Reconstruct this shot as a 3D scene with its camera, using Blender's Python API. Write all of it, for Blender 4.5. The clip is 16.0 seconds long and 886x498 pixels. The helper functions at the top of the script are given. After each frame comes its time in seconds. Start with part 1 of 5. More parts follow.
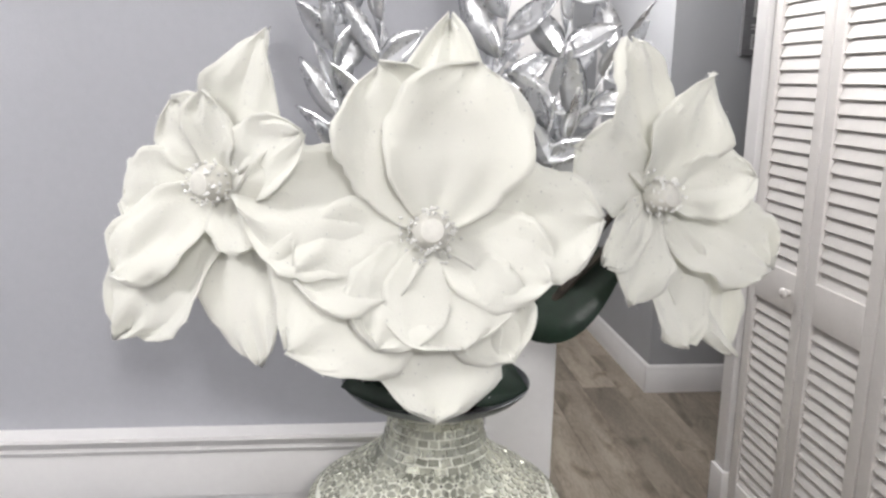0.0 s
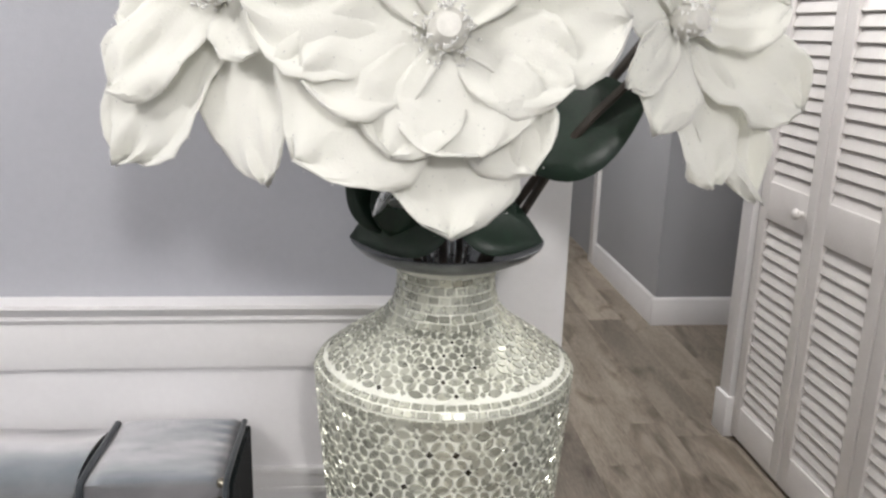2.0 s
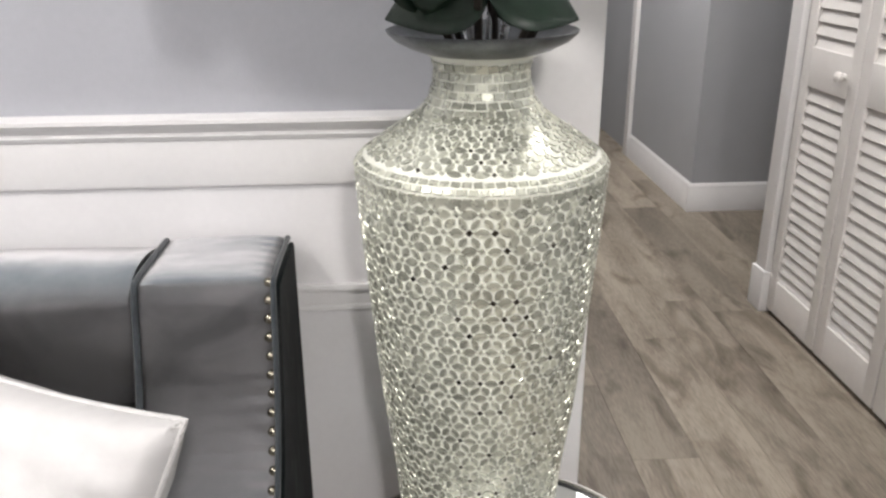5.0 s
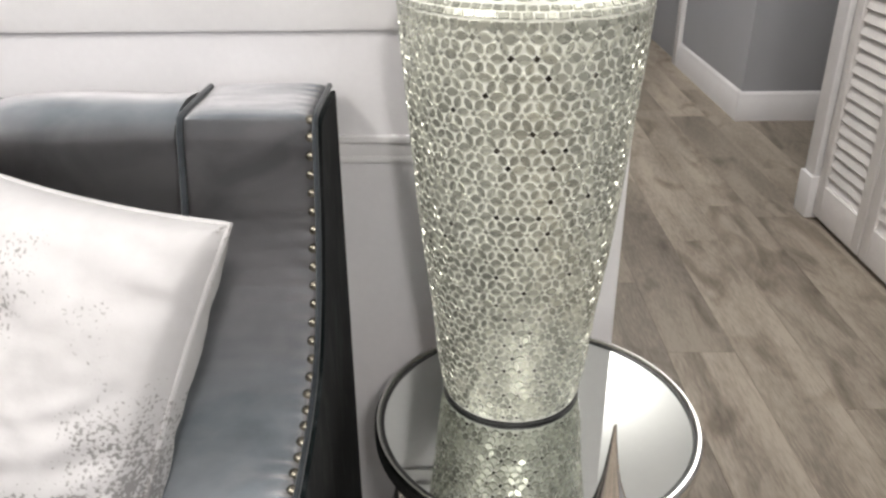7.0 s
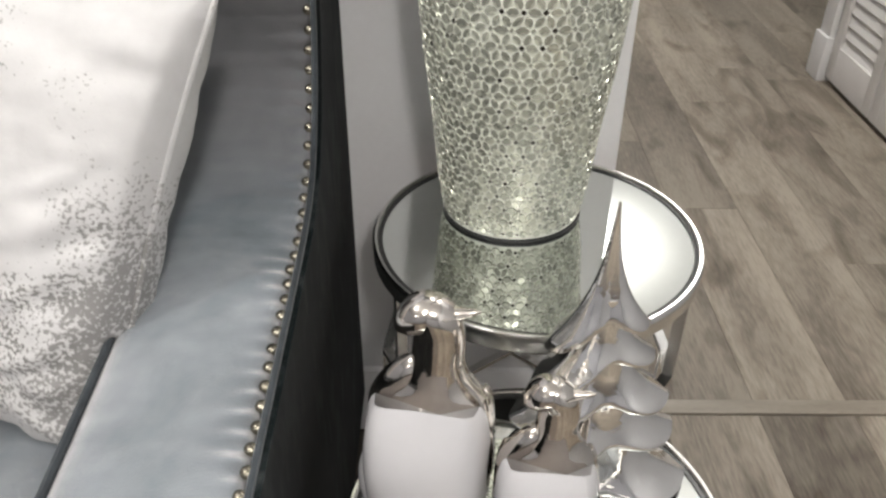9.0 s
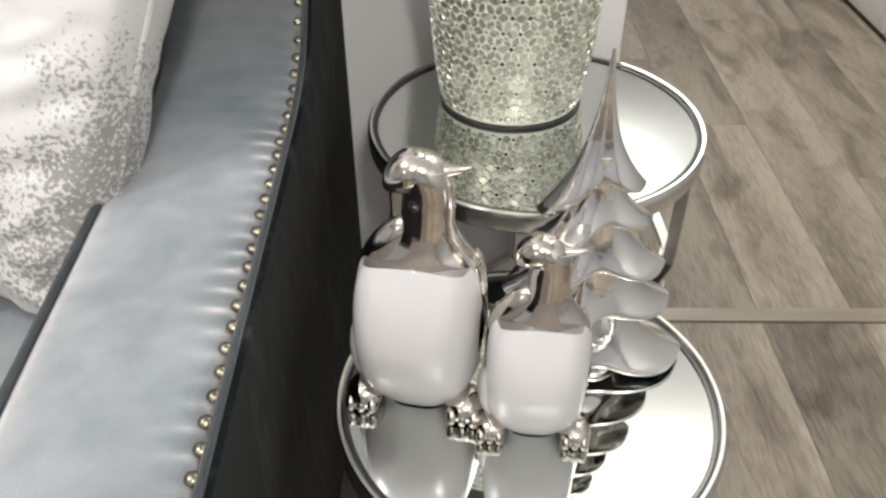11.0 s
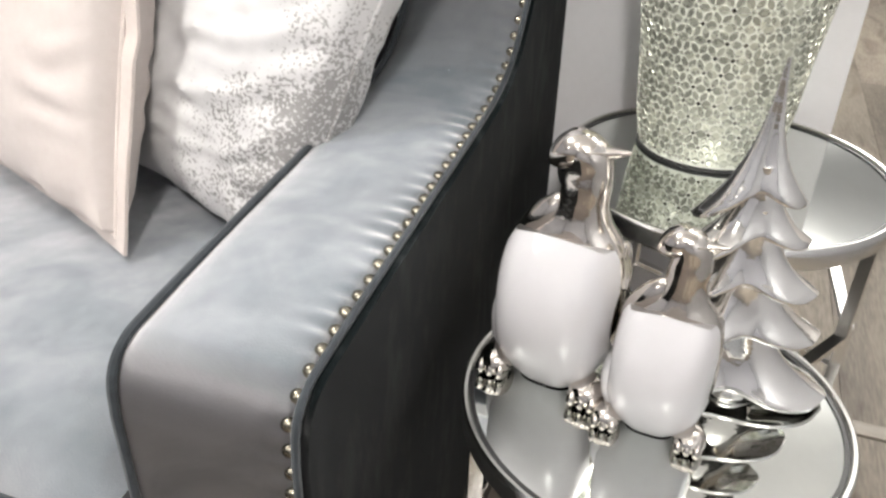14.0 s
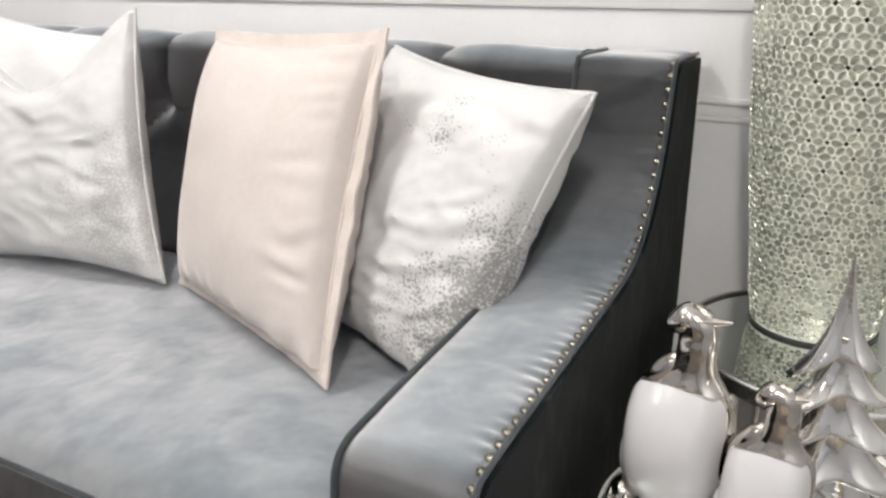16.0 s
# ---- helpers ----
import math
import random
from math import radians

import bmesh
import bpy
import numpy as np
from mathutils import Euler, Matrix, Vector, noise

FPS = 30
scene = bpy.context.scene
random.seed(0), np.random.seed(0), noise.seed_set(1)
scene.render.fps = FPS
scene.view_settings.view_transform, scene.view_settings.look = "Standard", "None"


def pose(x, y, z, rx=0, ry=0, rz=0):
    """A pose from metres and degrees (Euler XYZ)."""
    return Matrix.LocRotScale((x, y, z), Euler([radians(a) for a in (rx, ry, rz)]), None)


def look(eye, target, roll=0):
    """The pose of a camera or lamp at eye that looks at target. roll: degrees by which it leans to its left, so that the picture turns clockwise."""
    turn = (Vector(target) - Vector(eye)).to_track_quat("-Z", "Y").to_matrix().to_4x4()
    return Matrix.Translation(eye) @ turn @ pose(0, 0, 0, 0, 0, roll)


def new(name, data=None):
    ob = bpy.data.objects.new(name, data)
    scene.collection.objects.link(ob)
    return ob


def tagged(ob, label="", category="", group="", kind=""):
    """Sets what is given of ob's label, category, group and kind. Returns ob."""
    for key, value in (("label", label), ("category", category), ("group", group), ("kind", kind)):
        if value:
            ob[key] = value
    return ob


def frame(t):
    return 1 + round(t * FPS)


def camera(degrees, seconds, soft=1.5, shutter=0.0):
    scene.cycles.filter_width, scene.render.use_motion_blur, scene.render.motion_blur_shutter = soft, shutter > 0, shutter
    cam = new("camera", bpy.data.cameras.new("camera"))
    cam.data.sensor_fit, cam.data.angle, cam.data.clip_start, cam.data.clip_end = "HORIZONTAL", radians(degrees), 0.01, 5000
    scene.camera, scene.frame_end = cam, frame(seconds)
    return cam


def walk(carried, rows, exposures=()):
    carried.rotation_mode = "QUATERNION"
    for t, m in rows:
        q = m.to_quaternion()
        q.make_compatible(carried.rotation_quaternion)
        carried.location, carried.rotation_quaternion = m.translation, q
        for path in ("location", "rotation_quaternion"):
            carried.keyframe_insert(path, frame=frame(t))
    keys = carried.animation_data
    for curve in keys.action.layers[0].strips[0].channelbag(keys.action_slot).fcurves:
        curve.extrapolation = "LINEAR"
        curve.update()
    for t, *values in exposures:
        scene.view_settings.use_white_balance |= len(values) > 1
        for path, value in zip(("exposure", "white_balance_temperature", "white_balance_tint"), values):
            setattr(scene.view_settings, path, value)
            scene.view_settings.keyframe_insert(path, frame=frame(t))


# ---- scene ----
cam = camera(57.2, 16.0, soft=2.5)
PATH = [
    (0, (0.283, 0.455, 1.511), (0.487, 2.403, 1.107), 1.2),
    (0.5, (0.285, 0.46, 1.49), (0.48, 2.406, 1.072), 0.9),
    (1, (0.284, 0.463, 1.47), (0.48, 2.405, 1.035), 0.8),
    (1.5, (0.284, 0.465, 1.44), (0.482, 2.399, 0.971), 1.1),
    (2, (0.279, 0.463, 1.409), (0.471, 2.384, 0.885), 1.6),
    (2.5, (0.274, 0.461, 1.377), (0.461, 2.366, 0.799), 1.0),
    (3, (0.274, 0.457, 1.358), (0.457, 2.35, 0.74), 0.8),
    (5.5, (0.271, 0.403, 1.27), (0.349, 2.255, 0.52), -0.5),
    (6, (0.27, 0.392, 1.25), (0.313, 2.229, 0.46), -0.2),
    (6.5, (0.269, 0.383, 1.23), (0.288, 2.201, 0.397), 0.0),
    (7, (0.272, 0.372, 1.206), (0.277, 2.164, 0.318), -0.4),
    (7.5, (0.27, 0.363, 1.19), (0.269, 2.128, 0.25), -0.6),
    (8, (0.268, 0.356, 1.167), (0.27, 2.092, 0.173), -0.2),
    (8.5, (0.269, 0.352, 1.141), (0.272, 2.046, 0.078), 0.1),
    (9, (0.272, 0.352, 1.117), (0.276, 2.002, -0.014), 0.4),
    (9.5, (0.276, 0.349, 1.099), (0.277, 1.961, -0.084), 0.2),
    (12, (0.314, 0.312, 1.007), (0.25, 1.877, -0.236), -0.8),
    (12.5, (0.334, 0.31, 0.982), (0.188, 1.873, -0.257), -0.5),
    (13, (0.347, 0.3, 0.976), (0.022, 1.864, -0.227), -0.1),
    (13.5, (0.348, 0.28, 0.981), (-0.11, 1.863, -0.153), 0.7),
    (14, (0.354, 0.223, 0.991), (-0.188, 1.84, -0.054), 1.5),
    (14.5, (0.372, 0.146, 1.014), (-0.267, 1.788, 0.068), 1.1),
    (15, (0.403, 0.083, 1.032), (-0.328, 1.733, 0.17), 0.9),
    (15.5, (0.415, 0.046, 1.053), (-0.405, 1.706, 0.295), -0.1),
    (16, (0.409, 0.019, 1.072), (-0.491, 1.678, 0.409), -0.3),
]
EXPOSURES = [(0.0, -0.24, 6350, 11), (1.5, -0.24, 6400, 11), (2.2, -0.20, 6400, 11), (3.0, -0.04, 6300, 10), (5.5, 0.05, 6500, 11), (8.5, -0.03, 6500, 9), (9.5, -0.02, 6550, 8), (12.0, 0.36, 6600, 7), (13.0, 0.43, 6500, 8), (14.5, 0.36, 6500, 9), (16.0, 0.07, 6500, 8)]
walk(cam, [(t, look(eye, target, roll)) for t, eye, target, roll in PATH], EXPOSURES)

# ---- light ----
world = bpy.data.worlds.new("world")
scene.world = world
world.use_nodes = True
world.node_tree.nodes["Background"].inputs[0].default_value = (0.8, 0.85, 0.9, 1)
world.node_tree.nodes["Background"].inputs[1].default_value = 0.05


def globe_lamp(name, x, y, z, radius, watts, colour=(1.0, 0.965, 0.93)):
    data = bpy.data.lights.new(name, "POINT")
    data.shadow_soft_size, data.energy, data.color = radius, watts, colour
    ob = new(name, data)
    ob.location = (x, y, z)
    return ob


CEILING = 2.45
GLOBE = 0.11
# third, fifth and sixth lamps are added fill with no known source
LAMPS = ((-0.85, 0.45, 52), (0.62, -0.80, 72), (1.1, 1.98, 32), (0.95, 4.05, 60), (-1.6, -1.9, 30), (1.1, 6.6, 6))
for lx, ly, lw in LAMPS:
    globe_lamp("assumed_lamp_light", lx, ly, CEILING - 0.20, GLOBE, lw)


# ---- materials ----
def mat(name, colour, rough=0.5, metal=0.0, vary=0.0, scale=6.0, fine=120.0, bump=0.0, bump_scale=200.0, colour2=None, spec=0.5, sheen=0.0, sheen_rough=0.4, stretch=None, rough_vary=0.0, per_object=0.0, per_island=0.0, coat=0.0, sheen_tint=(1, 1, 1)):
    m = bpy.data.materials.new(name)
    m.use_nodes = True
    t = m.node_tree
    n, l = t.nodes, t.links
    b = n["Principled BSDF"]
    b.inputs["Roughness"].default_value = rough
    b.inputs["Metallic"].default_value = metal
    b.inputs["Specular IOR Level"].default_value = spec
    b.inputs["Coat Weight"].default_value = coat
    b.inputs["Sheen Weight"].default_value = sheen
    b.inputs["Sheen Roughness"].default_value = sheen_rough
    b.inputs["Sheen Tint"].default_value = (*sheen_tint, 1)
    b.inputs["Base Color"].default_value = (*colour, 1)
    co = n.new("ShaderNodeTexCoord")
    mp = n.new("ShaderNodeMapping")
    if stretch:
        mp.inputs["Scale"].default_value = stretch
    l.new(co.outputs["Object"], mp.inputs[0])
    col = None
    if vary or colour2:
        big = n.new("ShaderNodeTexNoise")
        big.inputs["Scale"].default_value = scale
        big.inputs["Detail"].default_value = 6
        big.inputs["Roughness"].default_value = 0.6
        small = n.new("ShaderNodeTexNoise")
        small.inputs["Scale"].default_value = fine
        small.inputs["Detail"].default_value = 3
        l.new(mp.outputs[0], big.inputs["Vector"])
        l.new(mp.outputs[0], small.inputs["Vector"])
        mixf = n.new("ShaderNodeMath")
        mixf.operation = "MULTIPLY_ADD"
        l.new(small.outputs["Fac"], mixf.inputs[0])
        mixf.inputs[1].default_value = 0.35
        add = n.new("ShaderNodeMath")
        add.operation = "MULTIPLY"
        l.new(big.outputs["Fac"], add.inputs[0])
        add.inputs[1].default_value = 0.65
        l.new(add.outputs[0], mixf.inputs[2])
        ramp = n.new("ShaderNodeValToRGB")
        c2 = colour2 or tuple(max(0, c * (1 - vary)) for c in colour)
        ramp.color_ramp.elements[0].position, ramp.color_ramp.elements[1].position = 0.36, 0.64
        ramp.color_ramp.elements[0].color = (*c2, 1)
        ramp.color_ramp.elements[1].color = (*colour, 1)
        l.new(mixf.outputs[0], ramp.inputs[0])
        col = ramp.outputs[0]
        if rough_vary:
            rr = n.new("ShaderNodeMapRange")
            rr.inputs["To Min"].default_value = rough - rough_vary
            rr.inputs["To Max"].default_value = rough + rough_vary
            rr.inputs["From Min"].default_value, rr.inputs["From Max"].default_value = 0.35, 0.65
            l.new(mixf.outputs[0], rr.inputs[0])
            l.new(rr.outputs[0], b.inputs["Roughness"])
    if per_object or per_island:
        src = n.new("ShaderNodeObjectInfo") if per_object else n.new("ShaderNodeNewGeometry")
        out = src.outputs["Random"] if per_object else src.outputs["Random Per Island"]
        mr = n.new("ShaderNodeMapRange")
        k = per_object or per_island
        mr.inputs["To Min"].default_value, mr.inputs["To Max"].default_value = 1 - k, 1 + k * 0.35
        l.new(out, mr.inputs[0])
        mx = n.new("ShaderNodeMix")
        mx.data_type, mx.blend_type = "RGBA", "MULTIPLY"
        mx.inputs[0].default_value = 1
        if col:
            l.new(col, mx.inputs[6])
        else:
            mx.inputs[6].default_value = (*colour, 1)
        l.new(mr.outputs[0], mx.inputs[7])
        col = mx.outputs[2]
    if col:
        l.new(col, b.inputs["Base Color"])
    if bump:
        nz = n.new("ShaderNodeTexNoise")
        nz.inputs["Scale"].default_value = bump_scale
        nz.inputs["Detail"].default_value = 4
        l.new(mp.outputs[0], nz.inputs["Vector"])
        bp = n.new("ShaderNodeBump")
        bp.inputs["Strength"].default_value = bump
        bp.inputs["Distance"].default_value = 0.002
        l.new(nz.outputs["Fac"], bp.inputs["Height"])
        l.new(bp.outputs[0], b.inputs["Normal"])
    return m


GREY_WALL = mat("grey_wall_paint", (0.39, 0.398, 0.43), 0.55, vary=0.07, scale=3, bump=0.12, bump_scale=350)
HALL_WALL = mat("hall_wall_paint", (0.40, 0.41, 0.43), 0.6, vary=0.06, scale=3, bump=0.12, bump_scale=350)
WHITE_WALL = mat("white_wainscot_paint", (0.78, 0.77, 0.78), 0.4, vary=0.05, scale=4, bump=0.08, bump_scale=300)
WHITE_TRIM = mat("white_gloss_trim", (0.80, 0.79, 0.79), 0.32, vary=0.05, scale=9, bump=0.05, bump_scale=150)
DOOR_PAINT = mat("louvre_door_paint", (0.82, 0.795, 0.775), 0.42, vary=0.06, scale=12, bump=0.1, bump_scale=160)
CEIL = mat("ceiling_paint", (0.82, 0.82, 0.81), 0.8, vary=0.04, scale=5, bump=0.2, bump_scale=200)
VELVET = mat("grey_velvet", (0.178, 0.208, 0.231), 0.9, colour2=(0.088, 0.114, 0.133), scale=7.0, fine=24, bump=0.12, bump_scale=700, sheen=1.0, sheen_rough=0.75, spec=0.08, sheen_tint=(1.0, 0.972, 0.985))
def bend_normals_down(m, pull):
    """Bends a velvet's shading normals along pull, so that upright faces shade darker than level ones."""
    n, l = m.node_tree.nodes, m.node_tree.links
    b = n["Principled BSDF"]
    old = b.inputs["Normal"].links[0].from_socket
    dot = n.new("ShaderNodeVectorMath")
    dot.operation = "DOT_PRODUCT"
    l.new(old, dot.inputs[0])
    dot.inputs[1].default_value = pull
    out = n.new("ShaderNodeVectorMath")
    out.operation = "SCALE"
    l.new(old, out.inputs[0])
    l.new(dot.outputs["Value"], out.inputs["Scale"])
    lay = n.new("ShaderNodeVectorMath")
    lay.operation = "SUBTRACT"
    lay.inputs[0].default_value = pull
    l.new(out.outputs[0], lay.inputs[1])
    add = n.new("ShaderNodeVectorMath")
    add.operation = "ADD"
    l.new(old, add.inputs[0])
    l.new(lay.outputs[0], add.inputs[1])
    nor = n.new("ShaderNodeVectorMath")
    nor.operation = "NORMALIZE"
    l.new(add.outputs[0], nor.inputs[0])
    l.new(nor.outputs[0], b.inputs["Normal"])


def ruffled_pile(m, scale, depth):
    """Soft strokes in the pile, a hand's width across."""
    n, l = m.node_tree.nodes, m.node_tree.links
    b = n["Principled BSDF"]
    fine = b.inputs["Normal"].links[0].from_node
    co = n.new("ShaderNodeTexCoord")
    nz = n.new("ShaderNodeTexNoise")
    nz.inputs["Scale"].default_value, nz.inputs["Detail"].default_value, nz.inputs["Distortion"].default_value = scale, 2, 0.0
    l.new(co.outputs["Object"], nz.inputs["Vector"])
    bp = n.new("ShaderNodeBump")
    bp.inputs["Strength"].default_value, bp.inputs["Distance"].default_value = 0.5, depth
    l.new(nz.outputs["Fac"], bp.inputs["Height"])
    l.new(bp.outputs[0], fine.inputs["Normal"])


def stroked_nap(m, low, high):
    """Strokes of a palm have laid the pile this way and that, so that it shines unevenly."""
    n, l = m.node_tree.nodes, m.node_tree.links
    co = n.new("ShaderNodeTexCoord")
    nz = n.new("ShaderNodeTexNoise")
    nz.inputs["Scale"].default_value, nz.inputs["Detail"].default_value, nz.inputs["Distortion"].default_value = 8.0, 6, 0.7
    l.new(co.outputs["Object"], nz.inputs["Vector"])
    mr = n.new("ShaderNodeMapRange")
    mr.inputs["From Min"].default_value, mr.inputs["From Max"].default_value = 0.34, 0.54
    mr.inputs["To Min"].default_value, mr.inputs["To Max"].default_value = low, high
    l.new(nz.outputs["Fac"], mr.inputs[0])
    l.new(mr.outputs[0], n["Principled BSDF"].inputs["Sheen Weight"])


stroked_nap(VELVET, 0.62, 1.0)
ruffled_pile(VELVET, 15, 0.0042)
# normals swung almost to the floor: puts shade on the upright wing and back
bend_normals_down(VELVET, (0, -0.1, -3.0))
# darker copy of the velvet: the outer side's shade is in its colour
VELVET_SIDE_SHADE = mat("velvet_side_shade", (0.085, 0.095, 0.098), 0.9, colour2=(0.009, 0.013, 0.014), scale=14, fine=60, bump=0.3, bump_scale=300, sheen=0.10, spec=0.10, stretch=(1, 1, 0.4))
for node in VELVET_SIDE_SHADE.node_tree.nodes:
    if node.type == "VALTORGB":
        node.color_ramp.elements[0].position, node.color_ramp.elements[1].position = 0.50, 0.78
# the side panel's normals are tipped down too, to darken it further
bend_normals_down(VELVET_SIDE_SHADE, (0, -0.1, -1.7))
PIPING = mat("velvet_piping", (0.05, 0.058, 0.066), 0.8, vary=0.4, scale=20, sheen=0.5, spec=0.2)
BRASS = mat("aged_brass", (0.38, 0.35, 0.28), 0.28, metal=1.0, vary=0.5, scale=60, rough_vary=0.1, per_object=0.3)
PINK = mat("blush_velvet", (0.61, 0.552, 0.522), 0.8, colour2=(0.56, 0.50, 0.468), scale=7, fine=90, bump=0.2, bump_scale=500, sheen=0.5, spec=0.2, sheen_tint=(1, 0.92, 0.88))
PINK_EDGE = mat("blush_velvet_flange", (0.64, 0.57, 0.53), 0.8, vary=0.12, scale=14, bump=0.2, bump_scale=500, sheen=0.4, spec=0.2)
SILVER_GLAZE = mat("silver_glaze", (0.92, 0.90, 0.87), 0.06, metal=0.97, vary=0.08, scale=20, rough_vary=0.02, coat=0.3, bump=0.9, bump_scale=28)
CHROME = mat("chrome_glaze", (0.74, 0.69, 0.64), 0.07, metal=1.0, vary=0.18, scale=14, rough_vary=0.04, bump=0.5, bump_scale=30)
SILVER_RIM = mat("brushed_silver_rim", (0.76, 0.75, 0.73), 0.24, metal=1.0, vary=0.06, scale=6, fine=40)
DARK_RING = mat("dark_bevel_line", (0.03, 0.03, 0.03), 0.3, vary=0.3, scale=40)
MIRROR = mat("mirror_glass", (0.68, 0.70, 0.68), 0.03, metal=1.0, vary=0.04, scale=6)
CERAMIC = mat("white_ceramic", (0.56, 0.55, 0.56), 0.35, vary=0.03, scale=12, coat=0.9, spec=0.3)
GROUT = mat("pale_grout", (0.88, 0.89, 0.80), 0.45, vary=0.12, scale=40, fine=300, bump=0.3, bump_scale=500, coat=0.35)
TILE = mat("mirror_mosaic_tile", (0.60, 0.61, 0.515), 0.27, metal=0.55, vary=0.16, scale=30, rough_vary=0.06, per_object=0.30)
TILE_J = mat("mirror_mosaic_tile_rest", (0.60, 0.61, 0.515), 0.27, metal=0.55, vary=0.16, scale=30, rough_vary=0.06, per_island=0.30)
# dark diamonds: the reflection of dark things is put into their colour
TILE_DARK = mat("diamond_dark_reflection", (0.10, 0.09, 0.07), 0.18, metal=0.8, vary=0.3, scale=30, per_object=0.5)
TILE_DARK_J = mat("diamond_dark_reflection_rest", (0.2, 0.19, 0.16), 0.18, metal=0.8, vary=0.3, scale=30, per_island=0.6)
VASE_RIM = mat("dark_bronze_rim", (0.15, 0.16, 0.17), 0.32, metal=0.6, vary=0.4, scale=30)
PETAL = mat("white_felt_petal", (0.90, 0.90, 0.84), 0.9, vary=0.03, scale=14, fine=200, bump=0.3, bump_scale=700, sheen=0.8, sheen_rough=0.7, spec=0.05)


def let_light_through(m, share, colour):
    """Thin cloth: part of the light that falls on one side comes out of the other."""
    n, l = m.node_tree.nodes, m.node_tree.links
    thin = n.new("ShaderNodeBsdfTranslucent")
    thin.inputs["Color"].default_value = (*colour, 1)
    both = n.new("ShaderNodeMixShader")
    both.inputs[0].default_value = share
    l.new(n["Principled BSDF"].outputs[0], both.inputs[1])
    l.new(thin.outputs[0], both.inputs[2])
    l.new(both.outputs[0], n["Material Output"].inputs["Surface"])


let_light_through(PETAL, 0.30, (0.97, 0.97, 0.91))
GREEN = mat("dark_green_leaf", (0.008, 0.026, 0.014), 0.45, vary=0.5, scale=25, bump=0.2, bump_scale=120)
STEM = mat("dark_stem", (0.05, 0.04, 0.032), 0.6, vary=0.4, scale=60, bump=0.3, bump_scale=200)
SILVER_LEAF = mat("silver_foil_leaf", (0.86, 0.87, 0.89), 0.27, metal=0.9, vary=0.25, scale=40, rough_vary=0.1, bump=0.4, bump_scale=120, per_object=0.25)
GLITTER = mat("clear_glitter_grain", (0.92, 0.92, 0.90), 0.15, metal=0.0, vary=0.1, scale=300, per_island=0.2, coat=0.6)
PEARL = mat("pearl_bead_centre", (0.74, 0.73, 0.68), 0.5, vary=0.2, scale=60)
SIGN = mat("grey_sign_board", (0.17, 0.17, 0.18), 0.7, vary=0.3, scale=20)
SIGN_TEXT = mat("white_sign_paint", (0.5, 0.5, 0.5), 0.7, vary=0.08, scale=40)
GLOW = bpy.data.materials.new("lamp_diffuser_glow")
GLOW.use_nodes = True
GLOW.node_tree.nodes["Principled BSDF"].inputs["Emission Color"].default_value = (1, 0.97, 0.92, 1)
GLOW.node_tree.nodes["Principled BSDF"].inputs["Emission Strength"].default_value = 4


def plank_material():
    """Grey oak print: streaked grain, smoky dark patches and a few knots, different on each plank."""
    m = mat("grey_oak_plank", (0.37, 0.322, 0.262), 0.52, colour2=(0.170, 0.142, 0.112), scale=1.25, fine=26, stretch=(7, 1.0, 7), bump=0.15, bump_scale=60, rough_vary=0.08, per_object=0.34, spec=0.35)
    n, l = m.node_tree.nodes, m.node_tree.links
    b = n["Principled BSDF"]
    for node in list(n):
        if node.type == "VALTORGB":
            node.color_ramp.elements[0].position, node.color_ramp.elements[1].position = 0.36, 0.60
    # each plank takes the pattern from a place of its own
    info = n.new("ShaderNodeObjectInfo")
    co = next(node for node in n if node.type == "TEX_COORD")
    mp = next(node for node in n if node.type == "MAPPING")
    far = n.new("ShaderNodeVectorMath")
    far.operation = "MULTIPLY_ADD"
    l.new(info.outputs["Random"], far.inputs[0])
    far.inputs[1].default_value = (17.0, 31.0, 7.0)
    l.new(co.outputs["Object"], far.inputs[2])
    l.new(far.outputs[0], mp.inputs[0])
    smoke_map = n.new("ShaderNodeMapping")
    smoke_map.inputs["Scale"].default_value = (4.5, 1.5, 4.5)
    l.new(far.outputs[0], smoke_map.inputs[0])
    smoke = n.new("ShaderNodeTexNoise")
    smoke.inputs["Scale"].default_value, smoke.inputs["Detail"].default_value, smoke.inputs["Distortion"].default_value = 1.6, 5, 1.6
    l.new(smoke_map.outputs[0], smoke.inputs["Vector"])
    ramp = n.new("ShaderNodeValToRGB")
    ramp.color_ramp.elements[0].position, ramp.color_ramp.elements[1].position = 0.52, 0.70
    ramp.color_ramp.elements[0].color, ramp.color_ramp.elements[1].color = (1, 1, 1, 1), (0.53, 0.50, 0.47, 1)
    l.new(smoke.outputs["Fac"], ramp.inputs[0])
    mx = n.new("ShaderNodeMix")
    mx.data_type, mx.blend_type = "RGBA", "MULTIPLY"
    mx.inputs[0].default_value = 1
    l.new(b.inputs["Base Color"].links[0].from_socket, mx.inputs[6])
    l.new(ramp.outputs[0], mx.inputs[7])
    l.new(mx.outputs[2], b.inputs["Base Color"])
    return m


PLANK = plank_material()
PLANK_BASE = mat("floor_base", (0.16, 0.135, 0.11), 0.5, colour2=(0.11, 0.09, 0.075), scale=3, fine=30, stretch=(7, 0.7, 7))


